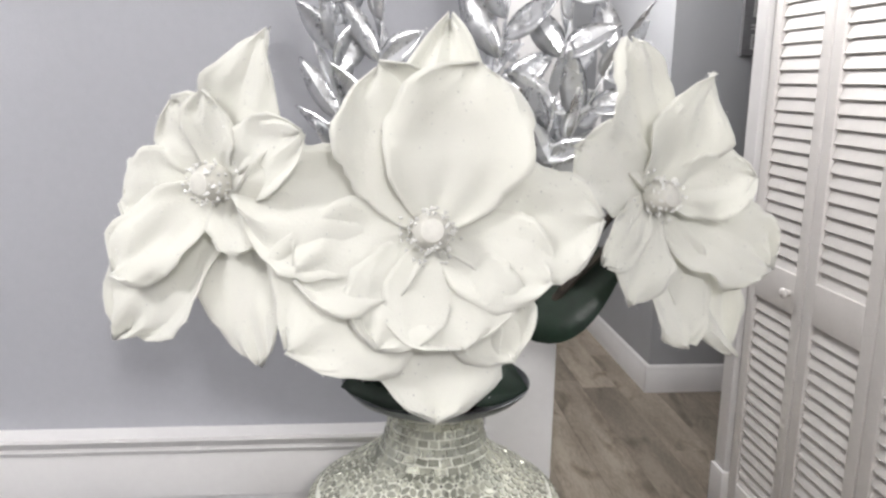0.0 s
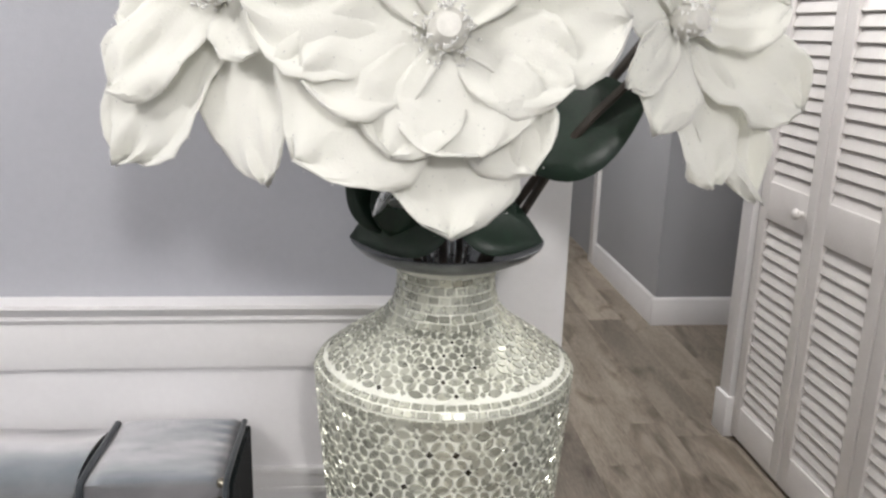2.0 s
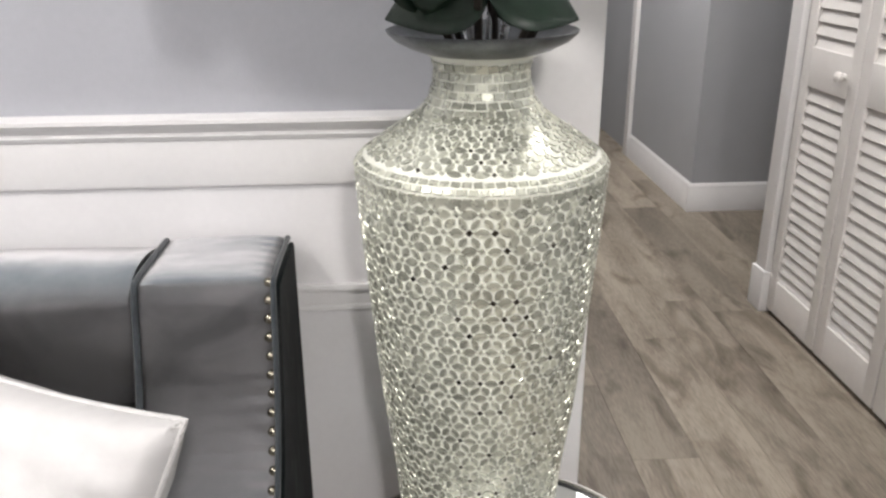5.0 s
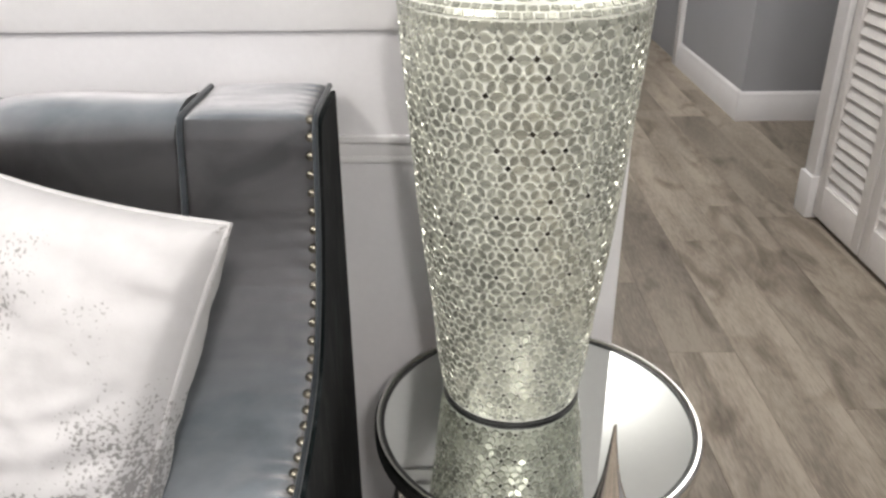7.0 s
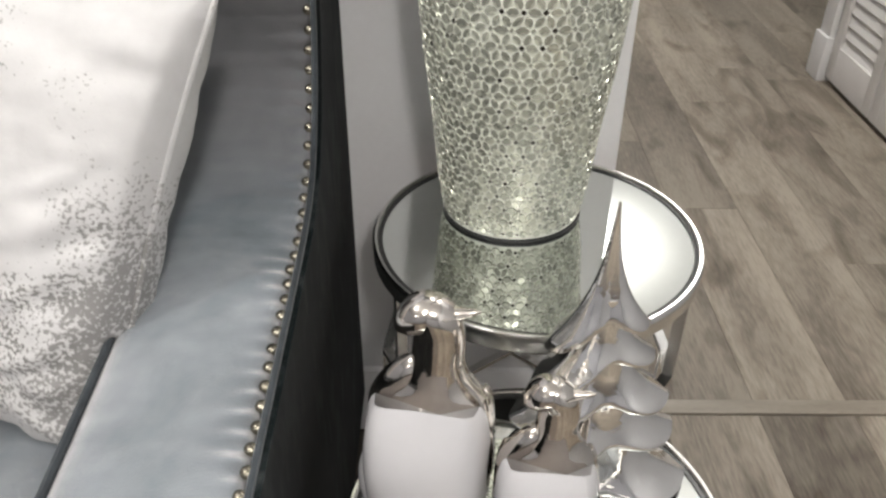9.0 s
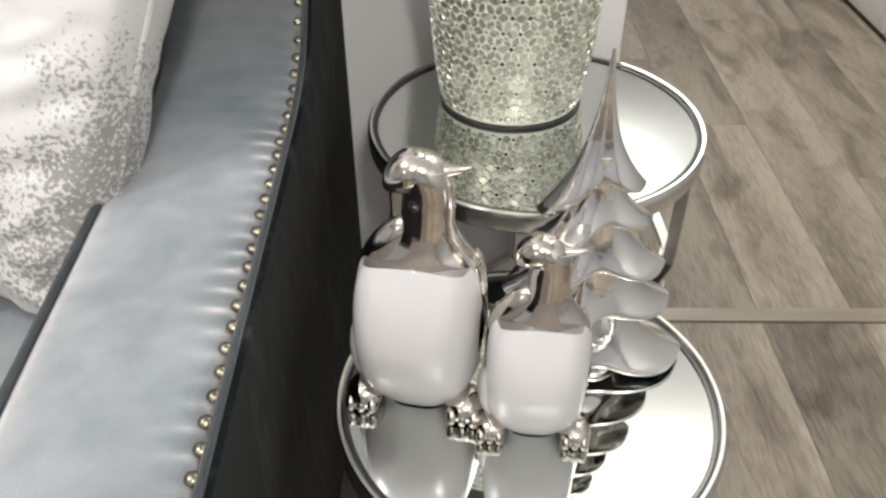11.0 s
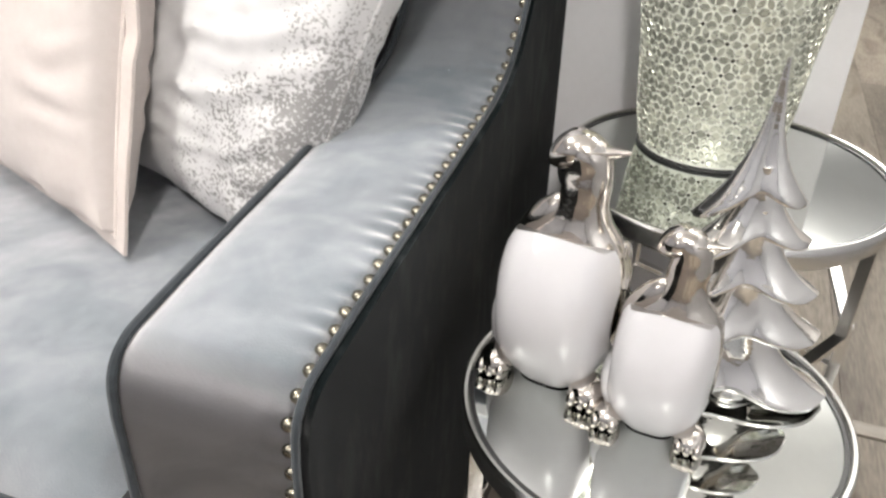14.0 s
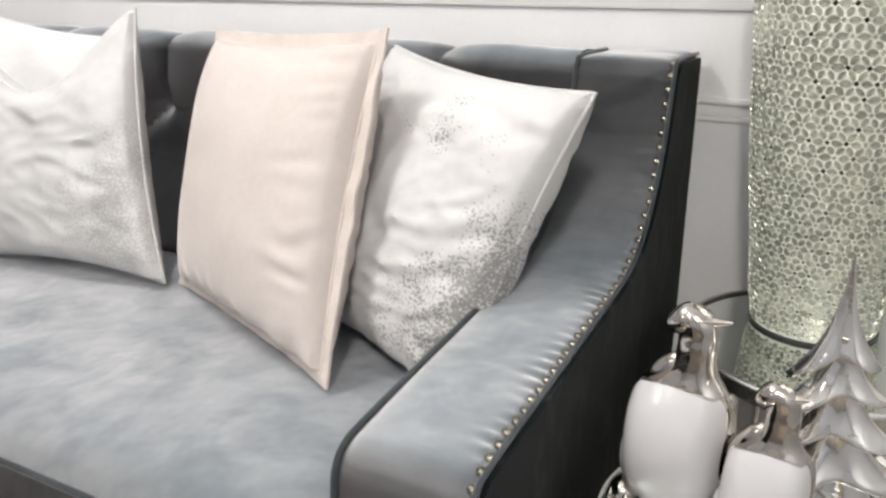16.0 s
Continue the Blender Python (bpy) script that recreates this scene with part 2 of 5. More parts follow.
def speckled_pillow(name, speck, low, high):
    """White crushed fabric with worn silver-grey foil specks in drifting patches."""
    m = mat(name, (0.62, 0.61, 0.605), 0.55, vary=0.10, scale=6, fine=60, bump=0.5, bump_scale=32)
    t = m.node_tree
    n, l = t.nodes, t.links
    b = n["Principled BSDF"]
    base = b.inputs["Base Color"].links[0].from_socket
    co = n.new("ShaderNodeTexCoord")
    specks = n.new("ShaderNodeTexNoise")
    specks.inputs["Scale"].default_value, specks.inputs["Detail"].default_value = 240, 3
    patch = n.new("ShaderNodeTexNoise")
    patch.inputs["Scale"].default_value, patch.inputs["Detail"].default_value = 7.0, 4
    l.new(co.outputs["Object"], specks.inputs["Vector"])
    l.new(co.outputs["Object"], patch.inputs["Vector"])
    mul = n.new("ShaderNodeMath")
    mul.operation = "MULTIPLY"
    l.new(specks.outputs["Fac"], mul.inputs[0])
    xyz = n.new("ShaderNodeSeparateXYZ")
    l.new(co.outputs["Object"], xyz.inputs[0])
    from_middle = n.new("ShaderNodeMath")
    from_middle.operation = "ABSOLUTE"
    l.new(xyz.outputs["X"], from_middle.inputs[0])
    drift = n.new("ShaderNodeMath")
    drift.operation = "MULTIPLY_ADD"
    l.new(from_middle.outputs[0], drift.inputs[0])
    drift.inputs[1].default_value = 1.15
    clear = n.new("ShaderNodeMath")
    clear.operation = "MULTIPLY_ADD"
    l.new(patch.outputs["Fac"], clear.inputs[0])
    clear.inputs[1].default_value, clear.inputs[2].default_value = 1.7, -0.46
    l.new(clear.outputs[0], drift.inputs[2])
    fall = n.new("ShaderNodeMath")
    fall.operation = "MULTIPLY_ADD"
    l.new(xyz.outputs["Y"], fall.inputs[0])
    fall.inputs[1].default_value = -0.45
    l.new(drift.outputs[0], fall.inputs[2])
    l.new(fall.outputs[0], mul.inputs[1])
    r = n.new("ShaderNodeValToRGB")
    r.color_ramp.elements[0].position, r.color_ramp.elements[1].position = low, high
    l.new(mul.outputs[0], r.inputs[0])
    mx = n.new("ShaderNodeMix")
    mx.data_type = "RGBA"
    l.new(r.outputs[0], mx.inputs[0])
    l.new(base, mx.inputs[6])
    mx.inputs[7].default_value = (*speck, 1)
    l.new(mx.outputs[2], b.inputs["Base Color"])
    ml = n.new("ShaderNodeMath")
    ml.operation = "MULTIPLY"
    l.new(r.outputs[0], ml.inputs[0])
    ml.inputs[1].default_value = 0.45
    l.new(ml.outputs[0], b.inputs["Metallic"])
    return m


FOIL = speckled_pillow("silver_foil_fabric", (0.33, 0.32, 0.31), 0.375, 0.46)
FADED_FOIL = speckled_pillow("faded_foil_fabric", (0.50, 0.49, 0.48), 0.38, 0.50)
WHITE_FABRIC = mat("white_velvet_cushion", (0.74, 0.73, 0.73), 0.7, vary=0.08, scale=6, bump=0.25, bump_scale=300, sheen=0.3)


# ---- mesh helpers ----
def link(name, bm, material, parent=None, label="", smooth=True, sharp=38):
    me = bpy.data.meshes.new(name)
    bmesh.ops.recalc_face_normals(bm, faces=bm.faces)
    bm.to_mesh(me)
    bm.free()
    for m in (material if isinstance(material, (list, tuple)) else (material,)):
        me.materials.append(m)
    if smooth:
        for p in me.polygons:
            p.use_smooth = True
        me.set_sharp_from_angle(angle=radians(sharp))
    ob = new(name, me)
    if parent:
        ob.parent = parent
    if label:
        tagged(ob, label)
    return ob


def part(name, bm, material, parent, label="", smooth=True):
    return link(name, bm, material, parent, label, smooth)


def thing(name, label, category, group="", at=(0, 0, 0)):
    ob = new(name)
    ob.location = at
    return tagged(ob, label, category, group)


def add_box(bm, x0, x1, y0, y1, z0, z1, bevel=0.0, seg=2):
    made = bmesh.ops.create_cube(bm, size=1.0, matrix=Matrix.LocRotScale(((x0 + x1) / 2, (y0 + y1) / 2, (z0 + z1) / 2), None, (abs(x1 - x0), abs(y1 - y0), abs(z1 - z0))))
    if bevel:
        es = list({e for v in made["verts"] for e in v.link_edges})
        bmesh.ops.bevel(bm, geom=es, offset=bevel, segments=seg, profile=0.6, affect="EDGES")
    return bm


def box(x0, x1, y0, y1, z0, z1, bevel=0.0, seg=2):
    return add_box(bmesh.new(), x0, x1, y0, y1, z0, z1, bevel, seg)


def lathe(profile, n=64, bm=None, cx=0.0, cy=0.0):
    bm = bm or bmesh.new()
    rings = []
    for r, z in profile:
        if r < 1e-5:
            rings.append([bm.verts.new((cx, cy, z))])
        else:
            rings.append([bm.verts.new((cx + r * math.cos(2 * math.pi * i / n), cy + r * math.sin(2 * math.pi * i / n), z)) for i in range(n)])
    for a, b in zip(rings, rings[1:]):
        for i in range(n):
            j = (i + 1) % n
            if len(a) == 1 and len(b) > 1:
                bm.faces.new((a[0], b[j], b[i]))
            elif len(b) == 1 and len(a) > 1:
                bm.faces.new((a[i], a[j], b[0]))
            elif len(a) > 1:
                bm.faces.new((a[i], a[j], b[j], b[i]))
    return bm


def tube(points, radius, n=8, bm=None, taper=None):
    """A round cord along a polyline; taper: the radius at its end."""
    bm = bm or bmesh.new()
    pts = [Vector(p) for p in points]
    rings, up = [], None
    for i, p in enumerate(pts):
        d = (pts[min(i + 1, len(pts) - 1)] - pts[max(i - 1, 0)]).normalized()
        if up is None:
            up = d.orthogonal().normalized()
        up = (up - d * up.dot(d)).normalized()
        side = d.cross(up)
        k = i / max(1, len(pts) - 1)
        r = radius if taper is None else radius * (1 - k) + taper * k
        rings.append([bm.verts.new(p + r * (math.cos(2 * math.pi * j / n) * up + math.sin(2 * math.pi * j / n) * side)) for j in range(n)])
    for a, b in zip(rings, rings[1:]):
        for j in range(n):
            bm.faces.new((a[j], a[(j + 1) % n], b[(j + 1) % n], b[j]))
    bm.faces.new(rings[0][::-1])
    bm.faces.new(rings[-1])
    return bm


def smooth_line(points, steps=6):
    """A Catmull-Rom curve through the points."""
    p = [Vector(q) for q in points]
    p = [2 * p[0] - p[1], *p, 2 * p[-1] - p[-2]]
    out = []
    for i in range(1, len(p) - 2):
        for k in range(steps):
            t = k / steps
            out.append(0.5 * (2 * p[i] + (p[i + 1] - p[i - 1]) * t + (2 * p[i - 1] - 5 * p[i] + 4 * p[i + 1] - p[i + 2]) * t * t + (3 * p[i] - p[i - 1] - 3 * p[i + 1] + p[i + 2]) * t ** 3))
    return out + [p[-2]]


def prism(outline, x0, x1, bevel=0.0, seg=3):
    """A solid with the outline (y, z), drawn out along x."""
    bm = bmesh.new()
    a = [bm.verts.new((x0, y, z)) for y, z in outline]
    b = [bm.verts.new((x1, y, z)) for y, z in outline]
    fa, fb = bm.faces.new(a), bm.faces.new(b[::-1])
    n = len(outline)
    for i in range(n):
        bm.faces.new((a[i], b[i], b[(i + 1) % n], a[(i + 1) % n]))
    if bevel:
        es = list(set(fa.edges) | set(fb.edges))
        bmesh.ops.bevel(bm, geom=es, offset=bevel, segments=seg, profile=0.5, affect="EDGES")
    return bm


# ---- the room ----
WALL_Y = 1.412
WALL_END = 0.528
SEAM_Y = 1.455

tagged(link("floor", box(-3.2, 4.2, -3.2, 8.0, -0.06, -0.006), PLANK_BASE), "grey-brown wood plank floor running into the hall", "floor", kind="structure")
tagged(link("ceiling", box(-3.2, 4.2, -3.2, 8.0, CEILING, CEILING + 0.1), CEIL), "plain white ceiling over room and hall", "ceiling", kind="structure")

wall = tagged(link("wall_back", box(-3.2, 0.44, WALL_Y, WALL_Y + 0.085, 1.085, CEILING), GREY_WALL), "grey painted wall above a white chair rail", "wall", kind="structure")
tagged(link("wall_back_wainscot", box(-3.2, 0.44, WALL_Y, WALL_Y + 0.085, 0.0, 1.085), WHITE_WALL), "white painted wainscot below the chair rail", "wall", kind="structure")
bm = bmesh.new()
add_box(bm, 0.44, WALL_END, WALL_Y - 0.008, WALL_Y + 0.10, 0.0, CEILING, 0.004)
tagged(link("trim_opening_casing", bm, WHITE_TRIM), "white casing at the end of the wall beside the hall", "trim", kind="structure")
# chair rail, moulded in steps
bm = prism([(WALL_Y - 0.0005, 1.060), (WALL_Y - 0.010, 1.060), (WALL_Y - 0.014, 1.066), (WALL_Y - 0.012, 1.070), (WALL_Y - 0.020, 1.076), (WALL_Y - 0.022, 1.080), (WALL_Y - 0.026, 1.083), (WALL_Y - 0.026, 1.088), (WALL_Y - 0.0005, 1.091)], -3.2, 0.4395)
tagged(link("trim_chair_rail", bm, WHITE_TRIM), "white moulded chair rail along the grey wall", "trim", kind="structure")
bm = prism([(WALL_Y - 0.0005, 1.0), (WALL_Y - 0.006, 1.0), (WALL_Y - 0.008, 1.004), (WALL_Y - 0.008, 1.0595), (WALL_Y - 0.0005, 1.0595)], -3.2, 0.4395)
tagged(link("trim_rail_board", bm, WHITE_TRIM), "flat white board under the chair rail", "trim", kind="structure")
bm = bmesh.new()
for z0, z1, dy in ((0.823, 0.832, 0.004), (0.832, 0.852, 0.003), (0.852, 0.862, 0.008)):
    add_box(bm, -3.2, 0.4395, WALL_Y - dy, WALL_Y - 0.0003, z0 + 0.0002, z1, 0.0015)
tagged(link("trim_panel_moulding", bm, WHITE_TRIM), "narrow white panel moulding on the wainscot", "trim", kind="structure")
bm = prism([(WALL_Y - 0.0005, 0), (WALL_Y - 0.016, 0), (WALL_Y - 0.016, 0.11), (WALL_Y - 0.008, 0.135), (WALL_Y - 0.0005, 0.14)], -3.2, 0.4395)
tagged(link("baseboard_back", bm, WHITE_TRIM), "white baseboard along the back wall", "baseboard", kind="structure")

# walls that close the room
tagged(link("wall_left", box(-3.3, -3.2, -3.2, 8.0, 0, CEILING), GREY_WALL), "plain grey painted side wall", "wall", kind="structure")
tagged(link("wall_behind", box(-3.2, 4.2, -3.3, -3.2, 0, CEILING), GREY_WALL), "plain grey painted wall across the room", "wall", kind="structure")
tagged(link("wall_right", box(4.2, 4.3, -3.2, 8.0, 0, CEILING), GREY_WALL), "plain grey painted side wall", "wall", kind="structure")
tagged(link("wall_end", box(-3.2, 4.2, 8.0, 8.1, 0, CEILING), HALL_WALL), "plain grey wall at the end of the hall", "wall", kind="structure")

# hall: corner wall, long side wall, closet wall with louvred doors
CX, CY = 1.725, 4.20
tagged(link("wall_hall_corner", box(CX, 4.2, CY, CY + 0.1, 0, CEILING), HALL_WALL), "grey hall wall facing the living room", "wall", kind="structure")
tagged(link("wall_hall_side", box(CX, CX + 0.1, CY + 0.1, 5.27, 0, CEILING), HALL_WALL), "grey wall along the hall", "wall", kind="structure")
tagged(link("wall_hall_far", box(CX + 0.02, CX + 0.1, 5.37, 8.0, 0, CEILING), HALL_WALL), "grey wall beyond the far doorway", "wall", kind="structure")
tagged(link("wall_hall_left", box(0.3, 0.4, 4.4, 8.0, 0, CEILING), HALL_WALL), "grey wall on the far side of the hall", "wall", kind="structure")
BB = [(0, 0), (-0.018, 0), (-0.018, 0.105), (-0.013, 0.112), (-0.013, 0.122), (-0.007, 0.135), (0, 0.142)]
bm = prism([(CY + y, z) for y, z in BB], CX - 0.018, 4.2)
tagged(link("baseboard_hall_corner", bm, WHITE_TRIM), "tall white baseboard on the hall wall", "baseboard", kind="structure")
bm = prism([(y, z) for y, z in BB], 0, 1.08)
bm.transform(Matrix(((0, 1, 0, CX), (1, 0, 0, CY), (0, 0, 1, 0), (0, 0, 0, 1))))
tagged(link("baseboard_hall_side", bm, WHITE_TRIM), "tall white baseboard along the hall", "baseboard", kind="structure")
bm = box(CX - 0.022, CX + 0.1, 5.28, 5.365, 0, 2.1, 0.006)
tagged(link("trim_far_door_casing", bm, WHITE_TRIM), "white casing of a far doorway", "trim", kind="structure")
DX = 1.60
tagged(link("wall_closet_header", box(DX, DX + 0.1, 1.9, 3.12, 2.06, CEILING), HALL_WALL), "grey wall above the closet doors", "wall", kind="structure")
tagged(link("wall_closet_end", box(DX + 0.105, 2.6, 3.12, 3.2, 0, CEILING), HALL_WALL), "grey closet end wall", "wall", kind="structure")
tagged(link("wall_closet_back", box(2.3, 2.4, 1.2, 3.12, 0, CEILING), HALL_WALL), "grey wall inside the closet", "wall", kind="structure")
tagged(link("wall_closet_near", box(DX, DX + 0.1, -3.2, 1.9, 0, CEILING), HALL_WALL), "grey wall beside the closet", "wall", kind="structure")
bm = bmesh.new()
add_box(bm, DX - 0.012, DX + 0.10, 3.045, 3.125, 0, 2.12, 0.006)
add_box(bm, DX - 0.022, DX + 0.05, 3.035, 3.135, 0, 0.155, 0.006)
tagged(link("trim_closet_casing", bm, WHITE_TRIM), "white door casing with a plinth block", "trim", kind="structure")


def louvre_leaf(y0, y1, name, knob):
    """One leaf of a bifold door: stiles, rails and slanted slats; it stands in the plane x = DX."""
    leaf = tagged(new(name), "white painted louvred bifold door leaf, closed", "door", kind="structure")
    d0, d1 = DX + 0.004, DX + 0.034
    z0, z1, st = 0.02, 2.03, 0.052
    for name_, a, b, c, d in (("stile", y0 + 0.002, y0 + st, z0, z1), ("stile", y1 - st, y1 - 0.002, z0, z1), ("rail", y0 + st, y1 - st, z0, z0 + 0.12), ("rail", y0 + st, y1 - st, 0.83, 0.955), ("rail", y0 + st, y1 - st, z1 - 0.09, z1)):
        part(name_, box(d0, d1, a, b, c, d, 0.003), DOOR_PAINT, leaf)
    slat = None
    for lo, hi in ((z0 + 0.12, 0.83), (0.955, z1 - 0.09)):
        count = int((hi - lo) / 0.0405)
        for i in range(count):
            z = lo + (i + 0.5) * (hi - lo) / count
            if slat is None:
                bm = box(-0.0265, 0.0265, -(y1 - y0) / 2 + st, (y1 - y0) / 2 - st, -0.0035, 0.0035, 0.0015, 1)
                bm.transform(Matrix.Rotation(radians(-74), 4, "Y"))
                slat = part("slat", bm, DOOR_PAINT, leaf)
                ob = slat
            else:
                ob = slat.copy()
                scene.collection.objects.link(ob)
            ob.location = (DX + 0.019, (y0 + y1) / 2, z)
    if knob:
        bm = lathe([(0.0, 0.032), (0.010, 0.031), (0.016, 0.026), (0.017, 0.020), (0.013, 0.013), (0.008, 0.009), (0.009, 0.0), (0.0, 0.0)], 20)
        k = part("knob", bm, DOOR_PAINT, leaf, "round white wooden knob")
        k.matrix_local = pose(DX + 0.004, knob, 0.893, 0, -90, 0)
    return leaf


louvre_leaf(2.690, 3.035, "door_1", 2.765)
louvre_leaf(2.340, 2.685, "door_2", 0)
louvre_leaf(1.990, 2.335, "door_3", 0)

# sign on the hall wall
sign = thing("wall_sign", "grey wooden wall sign with white lettering on the hall wall", "sign", at=(0.04, 0, 0))
part("board", box(2.0, 2.42, CY - 0.03, CY - 0.001, 1.655, 2.15, 0.004), SIGN, sign)


def lettering(text, size, x, z, y, parent, material):
    cu = bpy.data.curves.new("lettering", "FONT")
    cu.body, cu.size, cu.extrude = text, size, 0.001
    tmp = bpy.data.objects.new("tmp", cu)
    me = bpy.data.meshes.new_from_object(tmp)
    bpy.data.objects.remove(tmp)
    me.materials.append(material)
    ob = new("lettering", me)
    ob.parent = parent
    ob.matrix_local = pose(x, y, z, 90, 0, 0)


lettering("DE", 0.115, 2.035, 1.83, CY - 0.0325, sign, SIGN_TEXT)
lettering("D", 0.10, 2.035, 1.685, CY - 0.0325, sign, SIGN_TEXT)
for i, (x0, x1, z0, z1) in enumerate(((2.035, 2.12, 1.955, 1.975), (2.04, 2.11, 1.79, 1.797), (2.04, 2.11, 1.775, 1.780), (2.035, 2.15, 1.99, 2.04), (2.22, 2.38, 1.83, 1.9), (2.14, 2.36, 1.69, 1.75))):
    part("lettering_bar", box(x0, x1, CY - 0.0335, CY - 0.0305, z0, z1), SIGN_TEXT, sign)

# assumed globe ceiling lights, none in view; third, fifth and sixth only fill
for lx, ly, lw in LAMPS:
    lamp = thing("assumed_ceiling_light", "assumed white glass globe ceiling light, switched on, out of view", "ceiling light", "ceiling lights", (lx, ly, CEILING))
    part("base_plate", lathe([(0, 0), (0.075, 0), (0.075, -0.012), (0.05, -0.03), (0.03, -0.095), (0, -0.095)], 32), WHITE_TRIM, lamp)
    glass = part("globe", lathe([(0, -0.092)] + [(0.116 * math.sin(math.pi * k / 16), -0.20 + 0.116 * math.cos(math.pi * k / 16)) for k in range(1, 16)] + [(0, -0.316)], 32), GLOW, lamp, "opal glass globe")
    glass.visible_shadow = False


# ---- sofa ----
ARM_OUT, ARM_IN = 0.137, -0.026
ARM_LINE = [(1.398, 0.932), (1.275, 0.934), (1.252, 0.922), (1.238, 0.872), (1.218, 0.808), (1.180, 0.738), (1.125, 0.684), (1.06, 0.660), (0.96, 0.648), (0.80, 0.634), (0.64, 0.619), (0.600, 0.611), (0.582, 0.592), (0.577, 0.56)]


def arm_curve():
    pts = smooth_line([(0, y, z) for y, z in ARM_LINE], 4)
    return [(p.y, p.z) for p in pts]


def sofa_arm(sofa, flip):
    def fx(x):
        return x if not flip else SOFA_MID * 2 - x
    line = arm_curve()
    fine = []
    for (y0, z0), (y1, z1) in zip(line, line[1:] + [(0.577, 0.10)]):
        k = max(1, int(math.hypot(y1 - y0, z1 - z0) / 0.0035))
        fine += [(y0 + (y1 - y0) * q / k, z0 + (z1 - z0) * q / k) for q in range(k)]
    fine.append((0.577, 0.10))
    bm = bmesh.new()
    NC, skin, run = 26, [], 0.0
    for n, (y, z) in enumerate(fine):
        a, b = fine[max(0, n - 2)], fine[min(len(fine) - 1, n + 2)]
        d = Vector((0, b[0] - a[0], b[1] - a[1])).normalized()
        nrm = Vector((0, d.z, -d.y))
        if nrm.z < 0 and abs(nrm.z) > abs(nrm.y) or nrm.y > 0 and abs(nrm.y) >= abs(nrm.z):
            nrm = -nrm
        if n:
            run += math.hypot(y - fine[n - 1][0], z - fine[n - 1][1])
        row = []
        for c in range(NC + 1):
            u = c / NC
            x = ARM_IN + (ARM_OUT - 0.006 - ARM_IN) * (0.5 - 0.5 * math.cos(math.pi * u)) ** 0.9
            ei, eo = x - ARM_IN, ARM_OUT - 0.006 - x
            h = -0.011 * math.exp(-ei / 0.006) - 0.008 * math.exp(-eo / 0.005)
            h += 0.004 * math.sin(math.pi * u)
            w = noise.noise(Vector((run * 16, u * 2, 5)))
            h += 0.0012 * (0.35 if 1.13 < y < 1.245 else 0.6 if y > 1.13 else 1.0) * math.sin(2 * math.pi * run / 0.0212 + 1.6 * w) * math.exp(-((eo - 0.008) / (0.016 + 0.012 * w)) ** 2) * (0.75 + 1.3 * w)
            h += 0.0012 * noise.noise(Vector((run * 30, u * 3.0, 1))) * math.exp(-eo / 0.06) + 0.0014 * noise.noise(Vector((run * 9, u * 2, 9)))
            row.append(bm.verts.new((fx(x), y + nrm.y * h, z + nrm.z * h)))
        skin.append(row)
    for a, b in zip(skin, skin[1:]):
        for c in range(NC):
            bm.faces.new((a[c], a[c + 1], b[c + 1], b[c]))
    lowb = [bm.verts.new((fx(ARM_IN), 1.398, 0.10)), bm.verts.new((fx(ARM_OUT - 0.006), 1.398, 0.10))]
    bm.faces.new([r[0] for r in skin] + [lowb[0]])
    bm.faces.new([r[-1] for r in skin][::-1] + [lowb[1]])
    bm.faces.new(skin[0] + [lowb[1], lowb[0]])
    bm.faces.new(skin[-1][::-1] + [lowb[0], lowb[1]])
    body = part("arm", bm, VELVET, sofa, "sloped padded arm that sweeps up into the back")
    # outer side panel, its velvet coloured dark for the shade on this face
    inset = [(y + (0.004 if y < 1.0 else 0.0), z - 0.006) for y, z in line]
    part("side_panel", prism(inset + [(0.583, 0.10), (1.394, 0.10)], fx(ARM_OUT - 0.0055), fx(ARM_OUT + 0.0015), 0.0025, 2), VELVET_SIDE_SHADE, body, "velvet outer side panel, coloured dark for shade")
    cord = [(y - 0.002, z + 0.001) for y, z in line] + [(0.574, 0.40), (0.574, 0.12)]
    part("piping", tube([(fx(ARM_IN + 0.006), y, z) for y, z in cord], 0.0042, 8), PIPING, body, "dark corded seam")
    part("piping", tube([(fx(ARM_OUT - 0.0055), y, z) for y, z in cord], 0.0035, 8), PIPING, body, "dark corded seam")
    # brass nails along the outer edge
    full = [Vector((0, y, z)) for y, z in line[5:]] + [Vector((0, 0.577, z)) for z in (0.5, 0.4, 0.3, 0.2, 0.12)]
    nail, left = None, 0.004
    step = 0.0212
    for a, b in zip(full, full[1:]):
        seg = (b - a).length
        d = (b - a) / seg
        nrm = Vector((0, d.z, -d.y))
        if nrm.y > 0 and abs(nrm.y) > abs(nrm.z):
            nrm = -nrm
        if nrm.z < 0 and abs(nrm.z) > abs(nrm.y):
            nrm = -nrm
        while left < seg:
            p = a + d * left
            left += step
            if nail is None:
                nail = part("nailhead", lathe([(0.0058, -0.003), (0.0057, 0.0007), (0.0045, 0.0028), (0.0024, 0.0039), (0, 0.0043)], 12), BRASS, body, "domed brass nailhead")
                ob = nail
            else:
                ob = nail.copy()
                scene.collection.objects.link(ob)
            q = Vector((0, 0, 1)).rotation_difference(nrm)
            ob.matrix_local = Matrix.Translation((fx(0.1255) + random.uniform(-0.0012, 0.0012), p.y, p.z)) @ q.to_matrix().to_4x4()
        left -= seg
    return body


SOFA_MID = -0.93
SOFA_L = SOFA_MID * 2 - ARM_IN
sofa = thing("sofa", "grey velvet tufted sofa with brass nailhead trim against the wall", "sofa")
sofa_arm(sofa, False)
sofa_arm(sofa, True)
